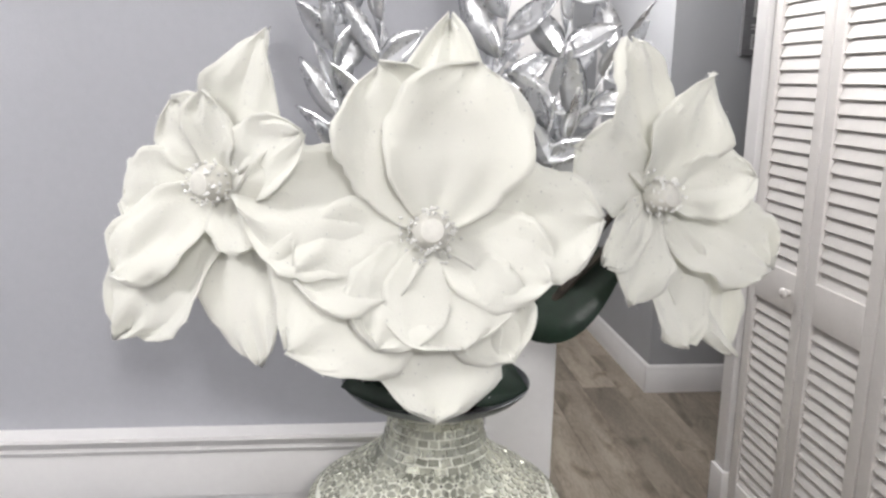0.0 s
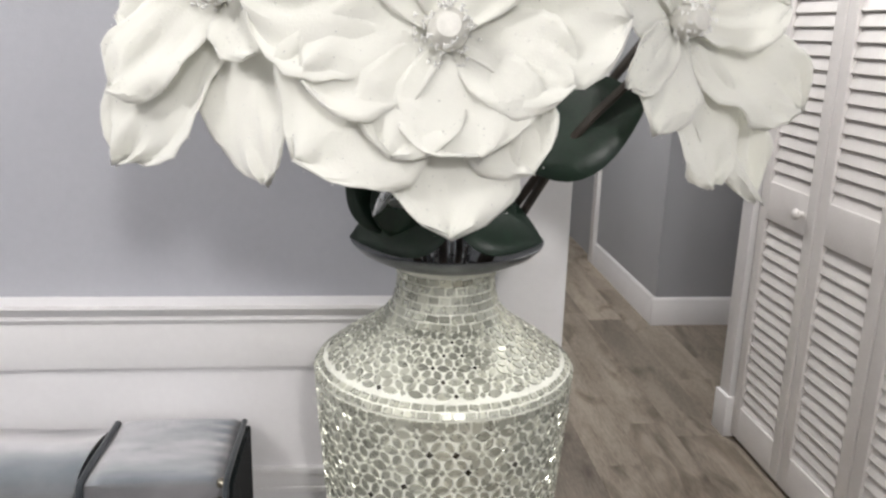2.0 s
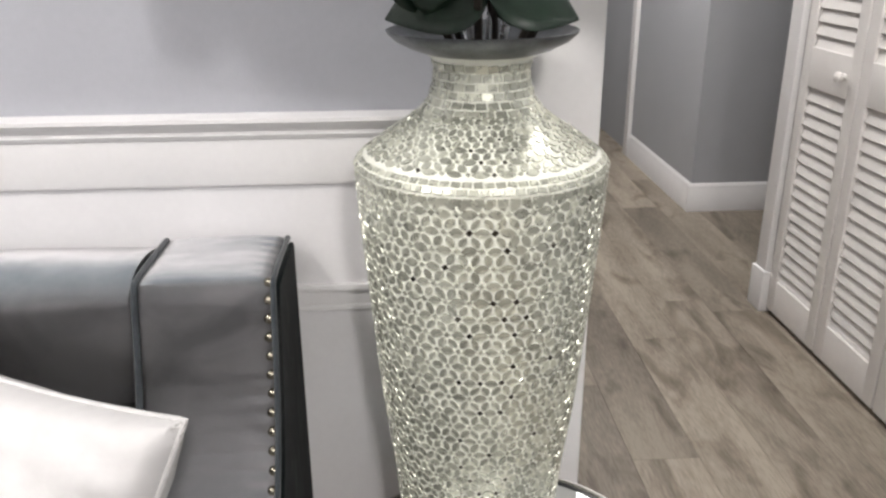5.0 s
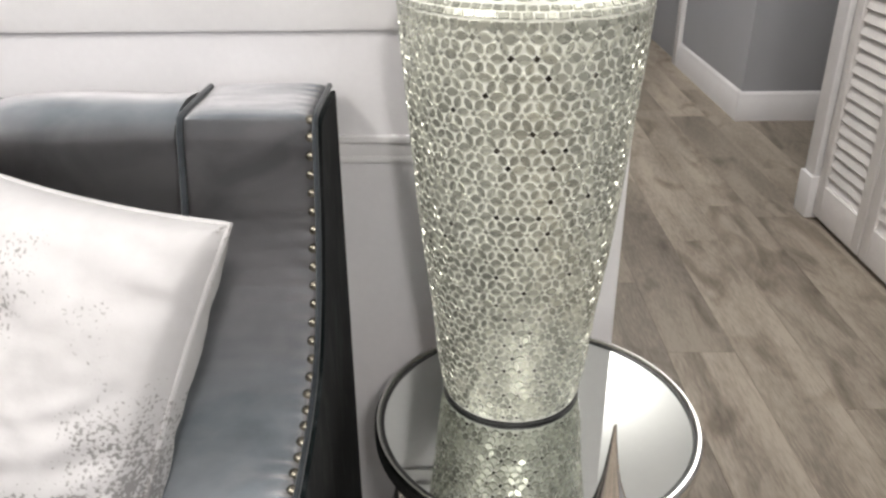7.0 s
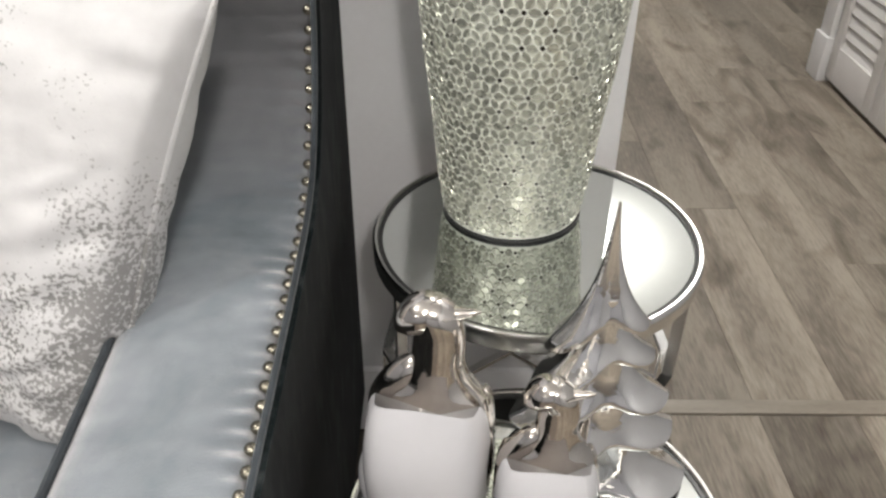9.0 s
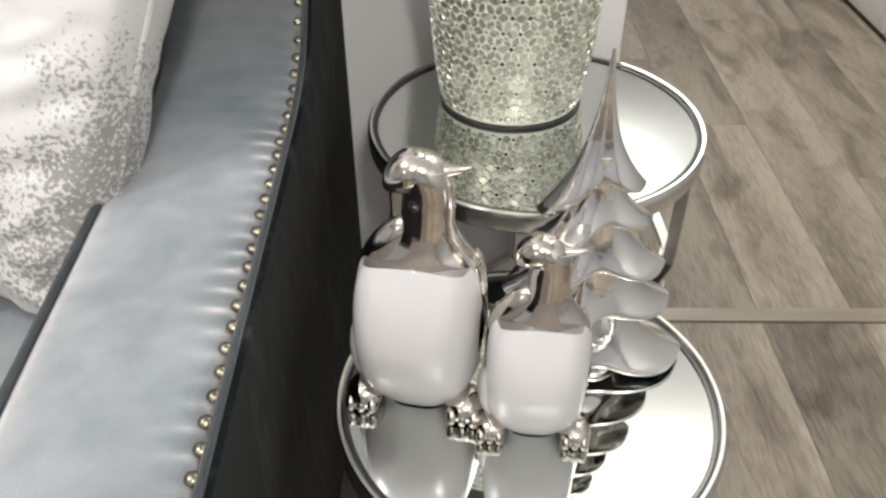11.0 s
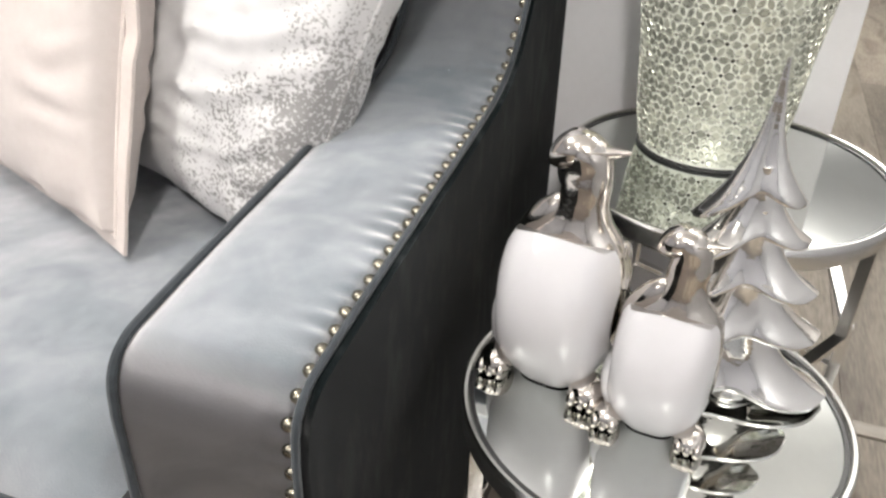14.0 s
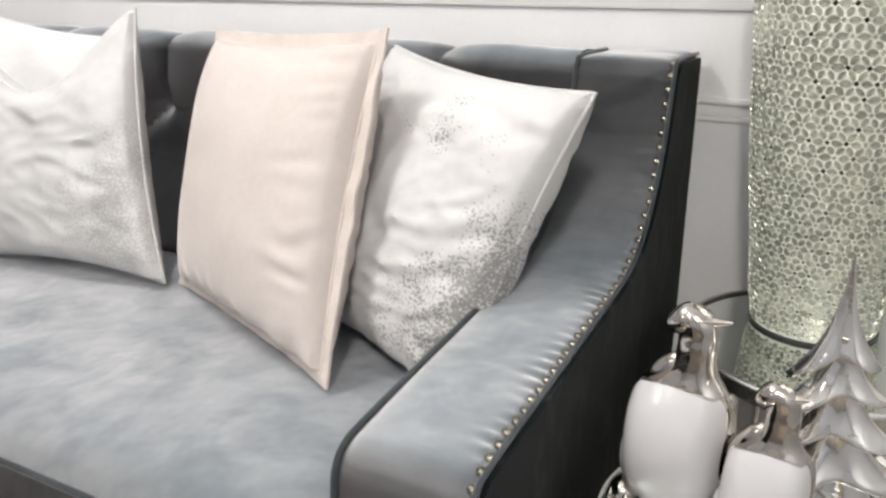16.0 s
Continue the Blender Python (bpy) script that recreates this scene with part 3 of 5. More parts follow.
FOLDS = [-0.28 - 0.325 * i for i in range(5)]
BUTTONS = 0.80


def back_depth(x, z):
    """How far the tufted back stands forward of its board."""
    u = ((x - FOLDS[0]) / 0.325) % 1.0
    near = min(u, 1 - u) * 0.325
    puff = 0.044 * (1 - math.exp(-near / 0.022))
    v = abs(z - BUTTONS)
    knot = math.exp(-((near / 0.03) ** 2 + (v / 0.03) ** 2))
    if z < BUTTONS:
        k = min(1, (BUTTONS - z) / 0.15)
        u2 = ((x - FOLDS[0]) / 0.325 + 0.5 * k) % 1.0
        near2 = min(u2, 1 - u2) * 0.325
        puff = 0.034 * (1 - math.exp(-near2 / 0.035))
    return 0.07 + puff - 0.034 * knot + 0.012 * noise.noise(Vector((x * 9, z * 9, 2)))


bm = bmesh.new()
NX, NZ = 220, 46
grid = []
for j in range(NZ + 1):
    row = []
    k = j / NZ
    for i in range(NX + 1):
        x = SOFA_L + (ARM_IN - 0.001 - SOFA_L) * i / NX
        if k < 0.72:
            z = 0.42 + (0.905 - 0.42) * k / 0.72
            y = 1.30 - back_depth(x, z) + 0.055 * (k / 0.72)
        else:
            a = (k - 0.72) / 0.28
            d = back_depth(x, 0.905)
            y0 = 1.355 - d
            th = a * math.pi / 2
            y = y0 + (1.396 - y0) * (1 - math.cos(th))
            z = 0.905 + (0.022 + (d - 0.07) * 0.35) * math.sin(math.pi * 0.80 * a)
        row.append(bm.verts.new((x, y, z)))
    grid.append(row)
for a, b in zip(grid, grid[1:]):
    for i in range(NX):
        bm.faces.new((a[i], a[i + 1], b[i + 1], b[i]))
rear = [[bm.verts.new((v.co.x, 1.396, z)) for v in (grid[-1][0], grid[-1][-1])] for z in (0.42,)]
bm.faces.new([*grid[-1], rear[0][1], rear[0][0]])
bm.faces.new([*grid[0][::-1], rear[0][0], rear[0][1]])
bm.faces.new([r[0] for r in grid] + [rear[0][0]])
bm.faces.new([r[-1] for r in grid][::-1] + [rear[0][1]])
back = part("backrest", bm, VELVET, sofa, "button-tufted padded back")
button = None
for x in FOLDS:
    if button is None:
        button = part("button", lathe([(0.011, -0.003), (0.0105, 0.002), (0.007, 0.005), (0, 0.006)], 16), VELVET, back, "velvet covered button")
        ob = button
    else:
        ob = button.copy()
        scene.collection.objects.link(ob)
    ob.matrix_local = pose(x, 1.30 - back_depth(x, BUTTONS) + 0.042, BUTTONS, 90, 0, 0)

# one long seat cushion with a crowned top
bm = bmesh.new()
S0, S1, SY0, SY1 = SOFA_L + 0.004, ARM_IN - 0.004, 0.535, 1.22
top, NX2, NY2 = [], 90, 34
for j in range(NY2 + 1):
    v = j / NY2
    row = []
    for i in range(NX2 + 1):
        u = i / NX2
        x, y = S0 + (S1 - S0) * u, SY0 + (SY1 - SY0) * v
        ex = min(u, 1 - u) * (S1 - S0)
        ey = min(v, 1 - v) * (SY1 - SY0)
        z = 0.472 + 0.032 * (1 - math.exp(-ex / 0.05)) * (1 - math.exp(-ey / 0.045)) + 0.004 * noise.noise(Vector((x * 4, y * 4, 0)))
        row.append(bm.verts.new((x, y, z)))
    top.append(row)
for a, b in zip(top, top[1:]):
    for i in range(NX2):
        bm.faces.new((a[i], a[i + 1], b[i + 1], b[i]))
rim = top[0] + [r[-1] for r in top[1:]] + top[-1][-2::-1] + [r[0] for r in top[-2:0:-1]]
low = [bm.verts.new((v.co.x, v.co.y - (0.012 if v.co.y < SY0 + 0.001 else 0), 0.40)) for v in rim]
low2 = [bm.verts.new((v.co.x, v.co.y, 0.335)) for v in rim]
for r0, r1 in ((rim, low), (low, low2)):
    for i in range(len(rim)):
        j = (i + 1) % len(rim)
        bm.faces.new((r0[i], r1[i], r1[j], r0[j]))
bm.faces.new(low2[::-1])
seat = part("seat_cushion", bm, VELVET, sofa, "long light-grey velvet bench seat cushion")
part("piping", tube([(S0 + (S1 - S0) * i / 40, SY0 - 0.001, 0.473) for i in range(41)], 0.0045, 8), PIPING, seat, "corded front seam")
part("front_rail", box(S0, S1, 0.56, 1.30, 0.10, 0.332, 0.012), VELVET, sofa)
for x, y in ((0.08, 0.64), (0.08, 1.33), (SOFA_MID * 2 - 0.08, 0.64), (SOFA_MID * 2 - 0.08, 1.33)):
    part("leg", lathe([(0, 0), (0.018, 0), (0.027, 0.1), (0, 0.1)], 16, None, x, y), STEM, sofa, "dark tapered wooden leg")


# ---- cushions ----
def cushion(name, label, corners, puff, material, edge=None, seed=0, sag=0.016, chop=0.0, gather=0.0015, crush=0.0, lump=0.012, creases=()):
    """A stuffed square cushion: corners (bottom left, bottom right, top right, top left) give its plane and size."""
    bl, br, tr, tl = [Vector(c) for c in corners]
    c = (bl + br + tr + tl) / 4
    nrm = ((br - bl).cross(tl - bl)).normalized()
    u = ((br - bl) + (tr - tl)).normalized()
    v = nrm.cross(u)
    base = Matrix((u, v, nrm)).transposed().to_4x4()
    base.translation = c
    inv = base.inverted()
    q = [(inv @ w) * (0.945 if edge else 1.0) for w in (bl, br, tr, tl)]
    ob = thing(name, label, "cushion", "cushions on the sofa")
    ob.matrix_world = base
    bm = bmesh.new()
    N = 72
    shell = {}
    for side in (1, -1):
        for j in range(N + 1):
            for i in range(N + 1):
                s, t = i / N, j / N
                if side == -1 and (i in (0, N) or j in (0, N)):
                    shell[side, i, j] = shell[1, i, j]
                    continue
                p = q[0] * (1 - s) * (1 - t) + q[1] * s * (1 - t) + q[2] * s * t + q[3] * (1 - s) * t
                es, et = 4 * s * (1 - s), 4 * t * (1 - t)
                pull = Vector((-(s - 0.5) * sag * 2 * et * abs(2 * s - 1) ** 2, -(t - 0.5) * sag * 2 * es * abs(2 * t - 1) ** 2, 0))
                pull.y -= chop * es ** 1.6 * t ** 3
                h = puff * (es * et) ** 0.36 * (1 - 1.6 * chop * es * t)
                w = noise.noise(Vector((s * 5, t * 5, seed + side)))
                v2 = noise.noise(Vector((s * 3, t * 9, seed * 2)))
                fold = gather * (0.35 + 1.5 * v2) * math.sin(58 * (t + 0.09 * w - 0.10 * s)) * math.exp(-((1 - s - 0.04) / 0.15) ** 2) * es ** 0.3 + gather * 0.7 * math.sin(40 * (s + 0.1 * w)) * math.exp(-(t / 0.08) ** 2)
                for cs, ct, ca, reach, wide, depth in creases:
                    dx, dy = s - cs, t - ct
                    along, across = dx * math.cos(ca) + dy * math.sin(ca), dy * math.cos(ca) - dx * math.sin(ca)
                    across += 0.02 * math.sin(along * 14 + cs * 9)
                    h += 0.55 * depth * (math.exp(-(across / wide) ** 2) - 0.7 * math.exp(-((across + 1.5 * wide) / wide) ** 2)) * math.exp(-(along / reach) ** 2) * (es * et) ** 0.3
                h += crush * (0.5 - abs(noise.noise(Vector((s * 7 + seed, t * 12, side)))) * 2) * (es * et) ** 0.3
                h += (lump * w * (es * et) ** 0.3 + fold) if (0 < i < N and 0 < j < N) else 0
                shell[side, i, j] = bm.verts.new((p.x + pull.x, p.y + pull.y, p.z + side * h))
    for side in (1, -1):
        for j in range(N):
            for i in range(N):
                f = [shell[side, i, j], shell[side, i + 1, j], shell[side, i + 1, j + 1], shell[side, i, j + 1]]
                bm.faces.new(f if side == 1 else f[::-1])
    ring = [shell[1, i, 0].co.copy() for i in range(N)] + [shell[1, N, j].co.copy() for j in range(N)] + [shell[1, i, N].co.copy() for i in range(N, 0, -1)] + [shell[1, 0, j].co.copy() for j in range(N, -1, -1)]
    part("cover", bm, material, ob)
    if edge:
        # a flat flange round the seam
        bm = bmesh.new()
        out = []
        for p in ring[:-1]:
            d = Vector((p.x, p.y, 0))
            k = 1 + 0.024 / max(0.05, d.length)
            p = p + Vector((0, 0, 0.004 * noise.noise(p * 26)))
            out.append((bm.verts.new((p.x * 0.985, p.y * 0.985, p.z + 0.002)), bm.verts.new((p.x * k, p.y * k, p.z + 0.002)), bm.verts.new((p.x * k, p.y * k, p.z - 0.002)), bm.verts.new((p.x * 0.985, p.y * 0.985, p.z - 0.002))))
        for a, b in zip(out, out[1:] + out[:1]):
            for i in range(4):
                bm.faces.new((a[i], b[i], b[(i + 1) % 4], a[(i + 1) % 4]))
        part("flange", bm, edge, ob, "stitched flat edge")
        part("seam", tube([p + Vector((0, 0, 0.002)) for p in ring], 0.0026, 6), edge, ob, "raised corded seam")
    else:
        part("seam", tube(ring, 0.0028, 6), material, ob)
    return ob


cushion("cushion", "white cushion with worn silver foil specks against the arm", [(-0.40, 1.05, 0.51), (-0.035, 0.865, 0.512), (0.095, 1.001, 0.917), (-0.324, 1.206, 0.945)], 0.080, FOIL, None, 3, 0.016, 0.0, 0.004, 0.004, creases=[(0.62, 0.46, 0.30, 0.22, 0.020, 0.008), (0.74, 0.36, 0.45, 0.18, 0.018, 0.008), (0.50, 0.30, 0.20, 0.24, 0.022, 0.009), (0.80, 0.60, 0.55, 0.16, 0.016, 0.006), (0.36, 0.17, 0.10, 0.26, 0.020, 0.008), (0.70, 0.20, 0.35, 0.18, 0.016, 0.007), (0.88, 0.28, 0.70, 0.12, 0.014, 0.006)])
cushion("cushion", "plump blush pink velvet cushion with a flat edge", [(-0.705, 1.03, 0.515), (-0.214, 0.826, 0.512), (-0.205, 1.005, 0.98), (-0.665, 1.15, 0.965)], 0.085, PINK, PINK_EDGE, 7, 0.016, 0.0, 0.0055, 0.0, 0.004)
cushion("cushion", "white cushion with faded silver pattern and pointed corners", [(-1.19, 0.94, 0.515), (-0.705, 0.998, 0.52), (-0.795, 1.089, 0.999), (-1.28, 1.03, 0.99)], 0.07, FADED_FOIL, None, 12, 0.02, 0.14, 0.0015, 0.003, creases=[(0.80, 0.55, 0.2, 0.14, 0.018, 0.006), (0.84, 0.40, -0.15, 0.14, 0.016, 0.006), (0.62, 0.46, 0.1, 0.10, 0.022, 0.007)])
cushion("cushion", "plain white velvet cushion leaning on the sofa back", [(-1.52, 1.05, 0.515), (-1.10, 1.13, 0.515), (-1.09, 1.25, 0.93), (-1.50, 1.22, 0.99)], 0.05, WHITE_FABRIC, None, 21)


# ---- nesting tables ----
def nesting_table(x, y, top, radius, label):
    t = thing("side_table", label, "side table", "nesting side tables", (x, y, 0))
    part("mirror_top", lathe([(0, top - 0.004), (radius - 0.0125, top - 0.004), (radius - 0.0125, top - 0.014), (0, top - 0.014)], 96), MIRROR, t, "round mirrored tabletop")
    part("bevel_line", lathe([(radius - 0.0125, top - 0.0038), (radius - 0.0125, top - 0.0025), (radius - 0.0085, top - 0.0025), (radius - 0.0085, top - 0.012), (radius - 0.0125, top - 0.012)], 96), DARK_RING, t, "dark line inside the rim")
    rim = [(radius - 0.008, top - 0.026), (radius - 0.008, top - 0.002), (radius - 0.006, top + 0.0005), (radius - 0.003, top + 0.001), (radius - 0.0005, top - 0.002), (radius, top - 0.007), (radius - 0.0005, top - 0.022), (radius - 0.004, top - 0.026), (radius - 0.008, top - 0.026)]
    part("rim", lathe(rim, 96), SILVER_RIM, t, "rounded silver metal rim")
    part("underside", lathe([(0, top - 0.0145), (radius - 0.009, top - 0.0145), (radius - 0.009, top - 0.024), (0, top - 0.024)], 64), DARK_RING, t)
    # honeycomb cage of flat bars
    r = radius - 0.012

    def point(a, z, rr=r):
        return Vector((rr * math.cos(radians(a)), rr * math.sin(radians(a)), z))

    def flat_bar(a, b):
        bm = bmesh.new()
        pa, pb = a, b
        mid = (pa + pb) / 2
        out = Vector((mid.x, mid.y, 0)).normalized()
        d = (pb - pa).normalized()
        side = d.cross(out).normalized()
        ring = []
        for p in (pa, pb):
            ring.append([bm.verts.new(p + side * 0.0035 * sx + out * 0.007 * sy) for sx, sy in ((-1, -1), (1, -1), (1, 1), (-1, 1))])
        for i in range(4):
            bm.faces.new((ring[0][i], ring[0][(i + 1) % 4], ring[1][(i + 1) % 4], ring[1][i]))
        bm.faces.new(ring[0][::-1])
        bm.faces.new(ring[1])
        part("bar", bm, SILVER_RIM, t, smooth=False)
    stages = []
    z = top - 0.026
    first = 0.125
    stages.append((z, z - first, 0))
    z -= first
    odd = 1
    while z > 0.12:
        stages.append((z - 0.046, z - 0.046 - 0.062, odd))
        z -= 0.108
        odd = 1 - odd
    z0 = 0.03
    for n, (a, b, o) in enumerate(stages):
        last = n == len(stages) - 1
        for i in range(6):
            ang = 30 + 60 * i + 30 * o
            flat_bar(point(ang, a), point(ang, z0 if last else b))
            if not last:
                for s in (-30, 30):
                    flat_bar(point(ang, b), point(ang + s, stages[n + 1][0]))
    part("base_ring", lathe([(r - 0.01, 0.0), (r + 0.008, 0.0), (r + 0.008, 0.03), (r - 0.01, 0.03), (r - 0.01, 0.0)], 72), SILVER_RIM, t, "silver ring on the floor")
    return t


T1, T2 = (0.391, 1.204, 0.560), (0.360, 0.829, 0.484)
nesting_table(*T1, 0.205, "tall round side table with mirrored top and silver honeycomb cage")
nesting_table(*T2, 0.178, "lower round side table with mirrored top and silver honeycomb cage")


# ---- vase ----
VX, VY, VZ = 0.364, 1.272, T1[2] - 0.0038
PROFILE = [(0.0, 0.0), (0.084, 0.0), (0.088, 0.004), (0.089, 0.010), (0.0955, 0.05), (0.1025, 0.13), (0.112, 0.205), (0.119, 0.275), (0.127, 0.375), (0.1335, 0.455), (0.1355, 0.490), (0.1362, 0.503), (0.1365, 0.508), (0.134, 0.5125), (0.125, 0.520), (0.106, 0.534), (0.084, 0.548), (0.066, 0.562), (0.056, 0.575), (0.0515, 0.590), (0.0495, 0.605), (0.052, 0.615), (0.060, 0.622)]
vase = thing("mosaic_vase", "tall silver mirror-mosaic vase standing on the mirrored table", "vase", "", (VX, VY, VZ))
body = part("body", lathe(PROFILE, 96), GROUT, vase, "pale grouted vase body")
part("rim", lathe([(0.0585, 0.621), (0.074, 0.626), (0.090, 0.634), (0.0985, 0.642), (0.0995, 0.6445), (0.0975, 0.645), (0.088, 0.637), (0.072, 0.630), (0.054, 0.624), (0.040, 0.612), (0.038, 0.56)], 96), VASE_RIM, vase, "flared dark bronze rim")
part("foot_ring", lathe([(0.086, 0.0002), (0.0900, 0.0002), (0.0908, 0.002), (0.0902, 0.0045), (0.088, 0.005)], 96), DARK_RING, vase, "dark foot ring")


def vase_at(s):
    """Radius, height and slope at the length s along the outside."""
    for (r0, z0), (r1, z1) in zip(PROFILE[3:], PROFILE[4:]):
        d = math.hypot(r1 - r0, z1 - z0)
        if s <= d:
            return r0 + (r1 - r0) * s / d, z0 + (z1 - z0) * s / d, (r1 - r0) / d, (z1 - z0) / d
        s -= d
    return None


def leaf_tile(length, width, h=0.0013, n=5):
    """An almond-shaped tile, flat, rounded off on top."""
    me_bm = bmesh.new()
    rim = []
    for s in (1, -1):
        for i in range(n):
            t = i / n
            x = (t - 0.5) * s * length
            rim.append((x, s * -width / 2 * math.sin(math.pi * t) ** 0.68))
    low = [me_bm.verts.new((x, y, -0.0004)) for x, y in rim]
    up = [me_bm.verts.new((x * 0.90, y * 0.86, h)) for x, y in rim]
    for i in range(len(rim)):
        j = (i + 1) % len(rim)
        me_bm.faces.new((low[i], low[j], up[j], up[i]))
    me_bm.faces.new(up)
    return me_bm


def mesh_of(bm, name, material):
    me = bpy.data.meshes.new(name)
    bmesh.ops.recalc_face_normals(bm, faces=bm.faces)
    bm.to_mesh(me)
    bm.free()
    me.materials.append(material)
    return me


def quad_tile(w, hgt, h=0.0013):
    b = bmesh.new()
    low = [b.verts.new((x * w / 2, y * hgt / 2, -0.0004)) for x, y in ((-1, -1), (1, -1), (1, 1), (-1, 1))]
    up = [b.verts.new((x * (w / 2 - 0.0008), y * (hgt / 2 - 0.0008), h)) for x, y in ((-1, -1), (1, -1), (1, 1), (-1, 1))]
    for i in range(4):
        b.faces.new((low[i], low[(i + 1) % 4], up[(i + 1) % 4], up[i]))
    b.faces.new(up)
    return b


def tile_matrix(s, a, turn, scale=(1, 1, 1)):
    r, z, dr, dz = vase_at(s)
    up = Vector((dr * math.cos(a), dr * math.sin(a), dz))
    nrm = Vector((dz * math.cos(a), dz * math.sin(a), -dr))
    side = up.cross(nrm)
    m = Matrix((side, up, nrm)).transposed().to_4x4()
    wob = Euler((random.gauss(0, 0.028), random.gauss(0, 0.028), turn + random.gauss(0, 0.09))).to_matrix().to_4x4()
    q = random.uniform(0.88, 1.08)
    m = m @ wob @ Matrix.Diagonal((scale[0] * q, scale[1] * random.uniform(0.88, 1.1), 1, 1))
    m.translation = Vector((r * math.cos(a), r * math.sin(a), z))
    return m


room = radians(-97)
places = []  # kind, matrix, angle from the room side, dark
COLS = 34
S_NECK = 0.585


def lattice(s0, s1, cols, row):
    rows = int((s1 - s0) / row)
    for j in range(rows):
        s = s0 + (j + 0.5) * (s1 - s0) / rows
        r = vase_at(s)[0]
        p = 2 * math.pi * r / cols
        k, hs = p / 0.025, row / 0.0185
        lean = math.atan2(row, p / 2)
        span = math.hypot(row, p / 2) / 0.0223
        for i in range(cols):
            a = 2 * math.pi * (i + 0.5 * (j % 2)) / cols
            # in the strip turned to the room, more diamonds carry that painted reflection
            seam = abs(math.sin((a - room) / 2)) < 0.13
            places.append(("leaf", tile_matrix(s, a, random.gauss(0, 0.08), (k, hs, 1)), a, False))
            places.append(("diamond", tile_matrix(s, a + math.pi / cols, math.pi / 4 + random.gauss(0, 0.1), (min(1.1, k) * hs, min(1.1, k) * hs, 1)), a, random.random() < (0.45 if seam else 0.06)))
            if vase_at(s + row / 2):
                for g in (-1, 1):
                    places.append(("slant", tile_matrix(s + row / 2, a + g * 0.5 * math.pi / cols, g * -lean + random.gauss(0, 0.08), (span, 0.5 * (k + hs), 1)), a, False))


lattice(-0.006, 0.4900, COLS, 0.0188)
for s in (0.4925, 0.5020, 0.5100):
    for i in range(76):
        a = 2 * math.pi * (i + s * 50) / 76
        places.append(("brick", tile_matrix(s, a, 0, (0.66 if s < 0.51 else 0.62, 0.68 if s < 0.5 else 0.55, 1)), a, False))
lattice(0.5145, S_NECK + 0.004, 30, 0.0145)
for j in range(6):
    s = S_NECK + 0.0115 + j * 0.0092
    if vase_at(s):
        r = vase_at(s)[0]
        for i in range(28):
            a = 2 * math.pi * (i + 0.5 * (j % 2)) / 28
            places.append(("brick", tile_matrix(s, a, 0, (2 * math.pi * r / 28 / 0.0162, 0.70, 1)), a, False))
SHAPES = {"leaf": lambda: leaf_tile(0.0176, 0.0106), "slant": lambda: leaf_tile(0.0152, 0.0090), "diamond": lambda: quad_tile(0.0060, 0.0060), "brick": lambda: quad_tile(0.0152, 0.0115)}
MESH = {(k, d): mesh_of(f(), k + "_tile", TILE_DARK if d else TILE) for k, f in SHAPES.items() for d in (False, True)}
LOCAL = {}
for k, f in SHAPES.items():
    b = f()
    bmesh.ops.recalc_face_normals(b, faces=b.faces)
    b.verts.index_update()
    LOCAL[k] = ([v.co.copy() for v in b.verts], [[v.index for v in fc.verts] for fc in b.faces])
    b.free()
# the tiles turned to the room, in the waist of the vase, are parts of their own; the rest is one mesh


def facing(item):
    return math.cos(item[2] - room) - 1.4 * abs(item[1].translation.z - 0.33)


order = sorted(range(len(places)), key=lambda i: -facing(places[i]))
chosen = set(order[:300])
rest = {False: ([], []), True: ([], [])}
for n, (kind, m, a, dark) in enumerate(places):
    if n in chosen:
        ob = new("tile", MESH[kind, dark])
        ob.parent = body
        ob.matrix_local = m
    else:
        vs, fs = LOCAL[kind]
        V, F = rest[dark]
        o = len(V)
        V.extend(m @ v for v in vs)
        F.extend([i + o for i in f] for f in fs)
for dark, (V, F) in rest.items():
    me = bpy.data.meshes.new("mosaic_tiles")
    me.from_pydata(V, [], F)
    me.materials.append(TILE_DARK_J if dark else TILE_J)
    ob = new("mosaic_tiles", me)
    ob.parent = body
    tagged(ob, kind="stuff")


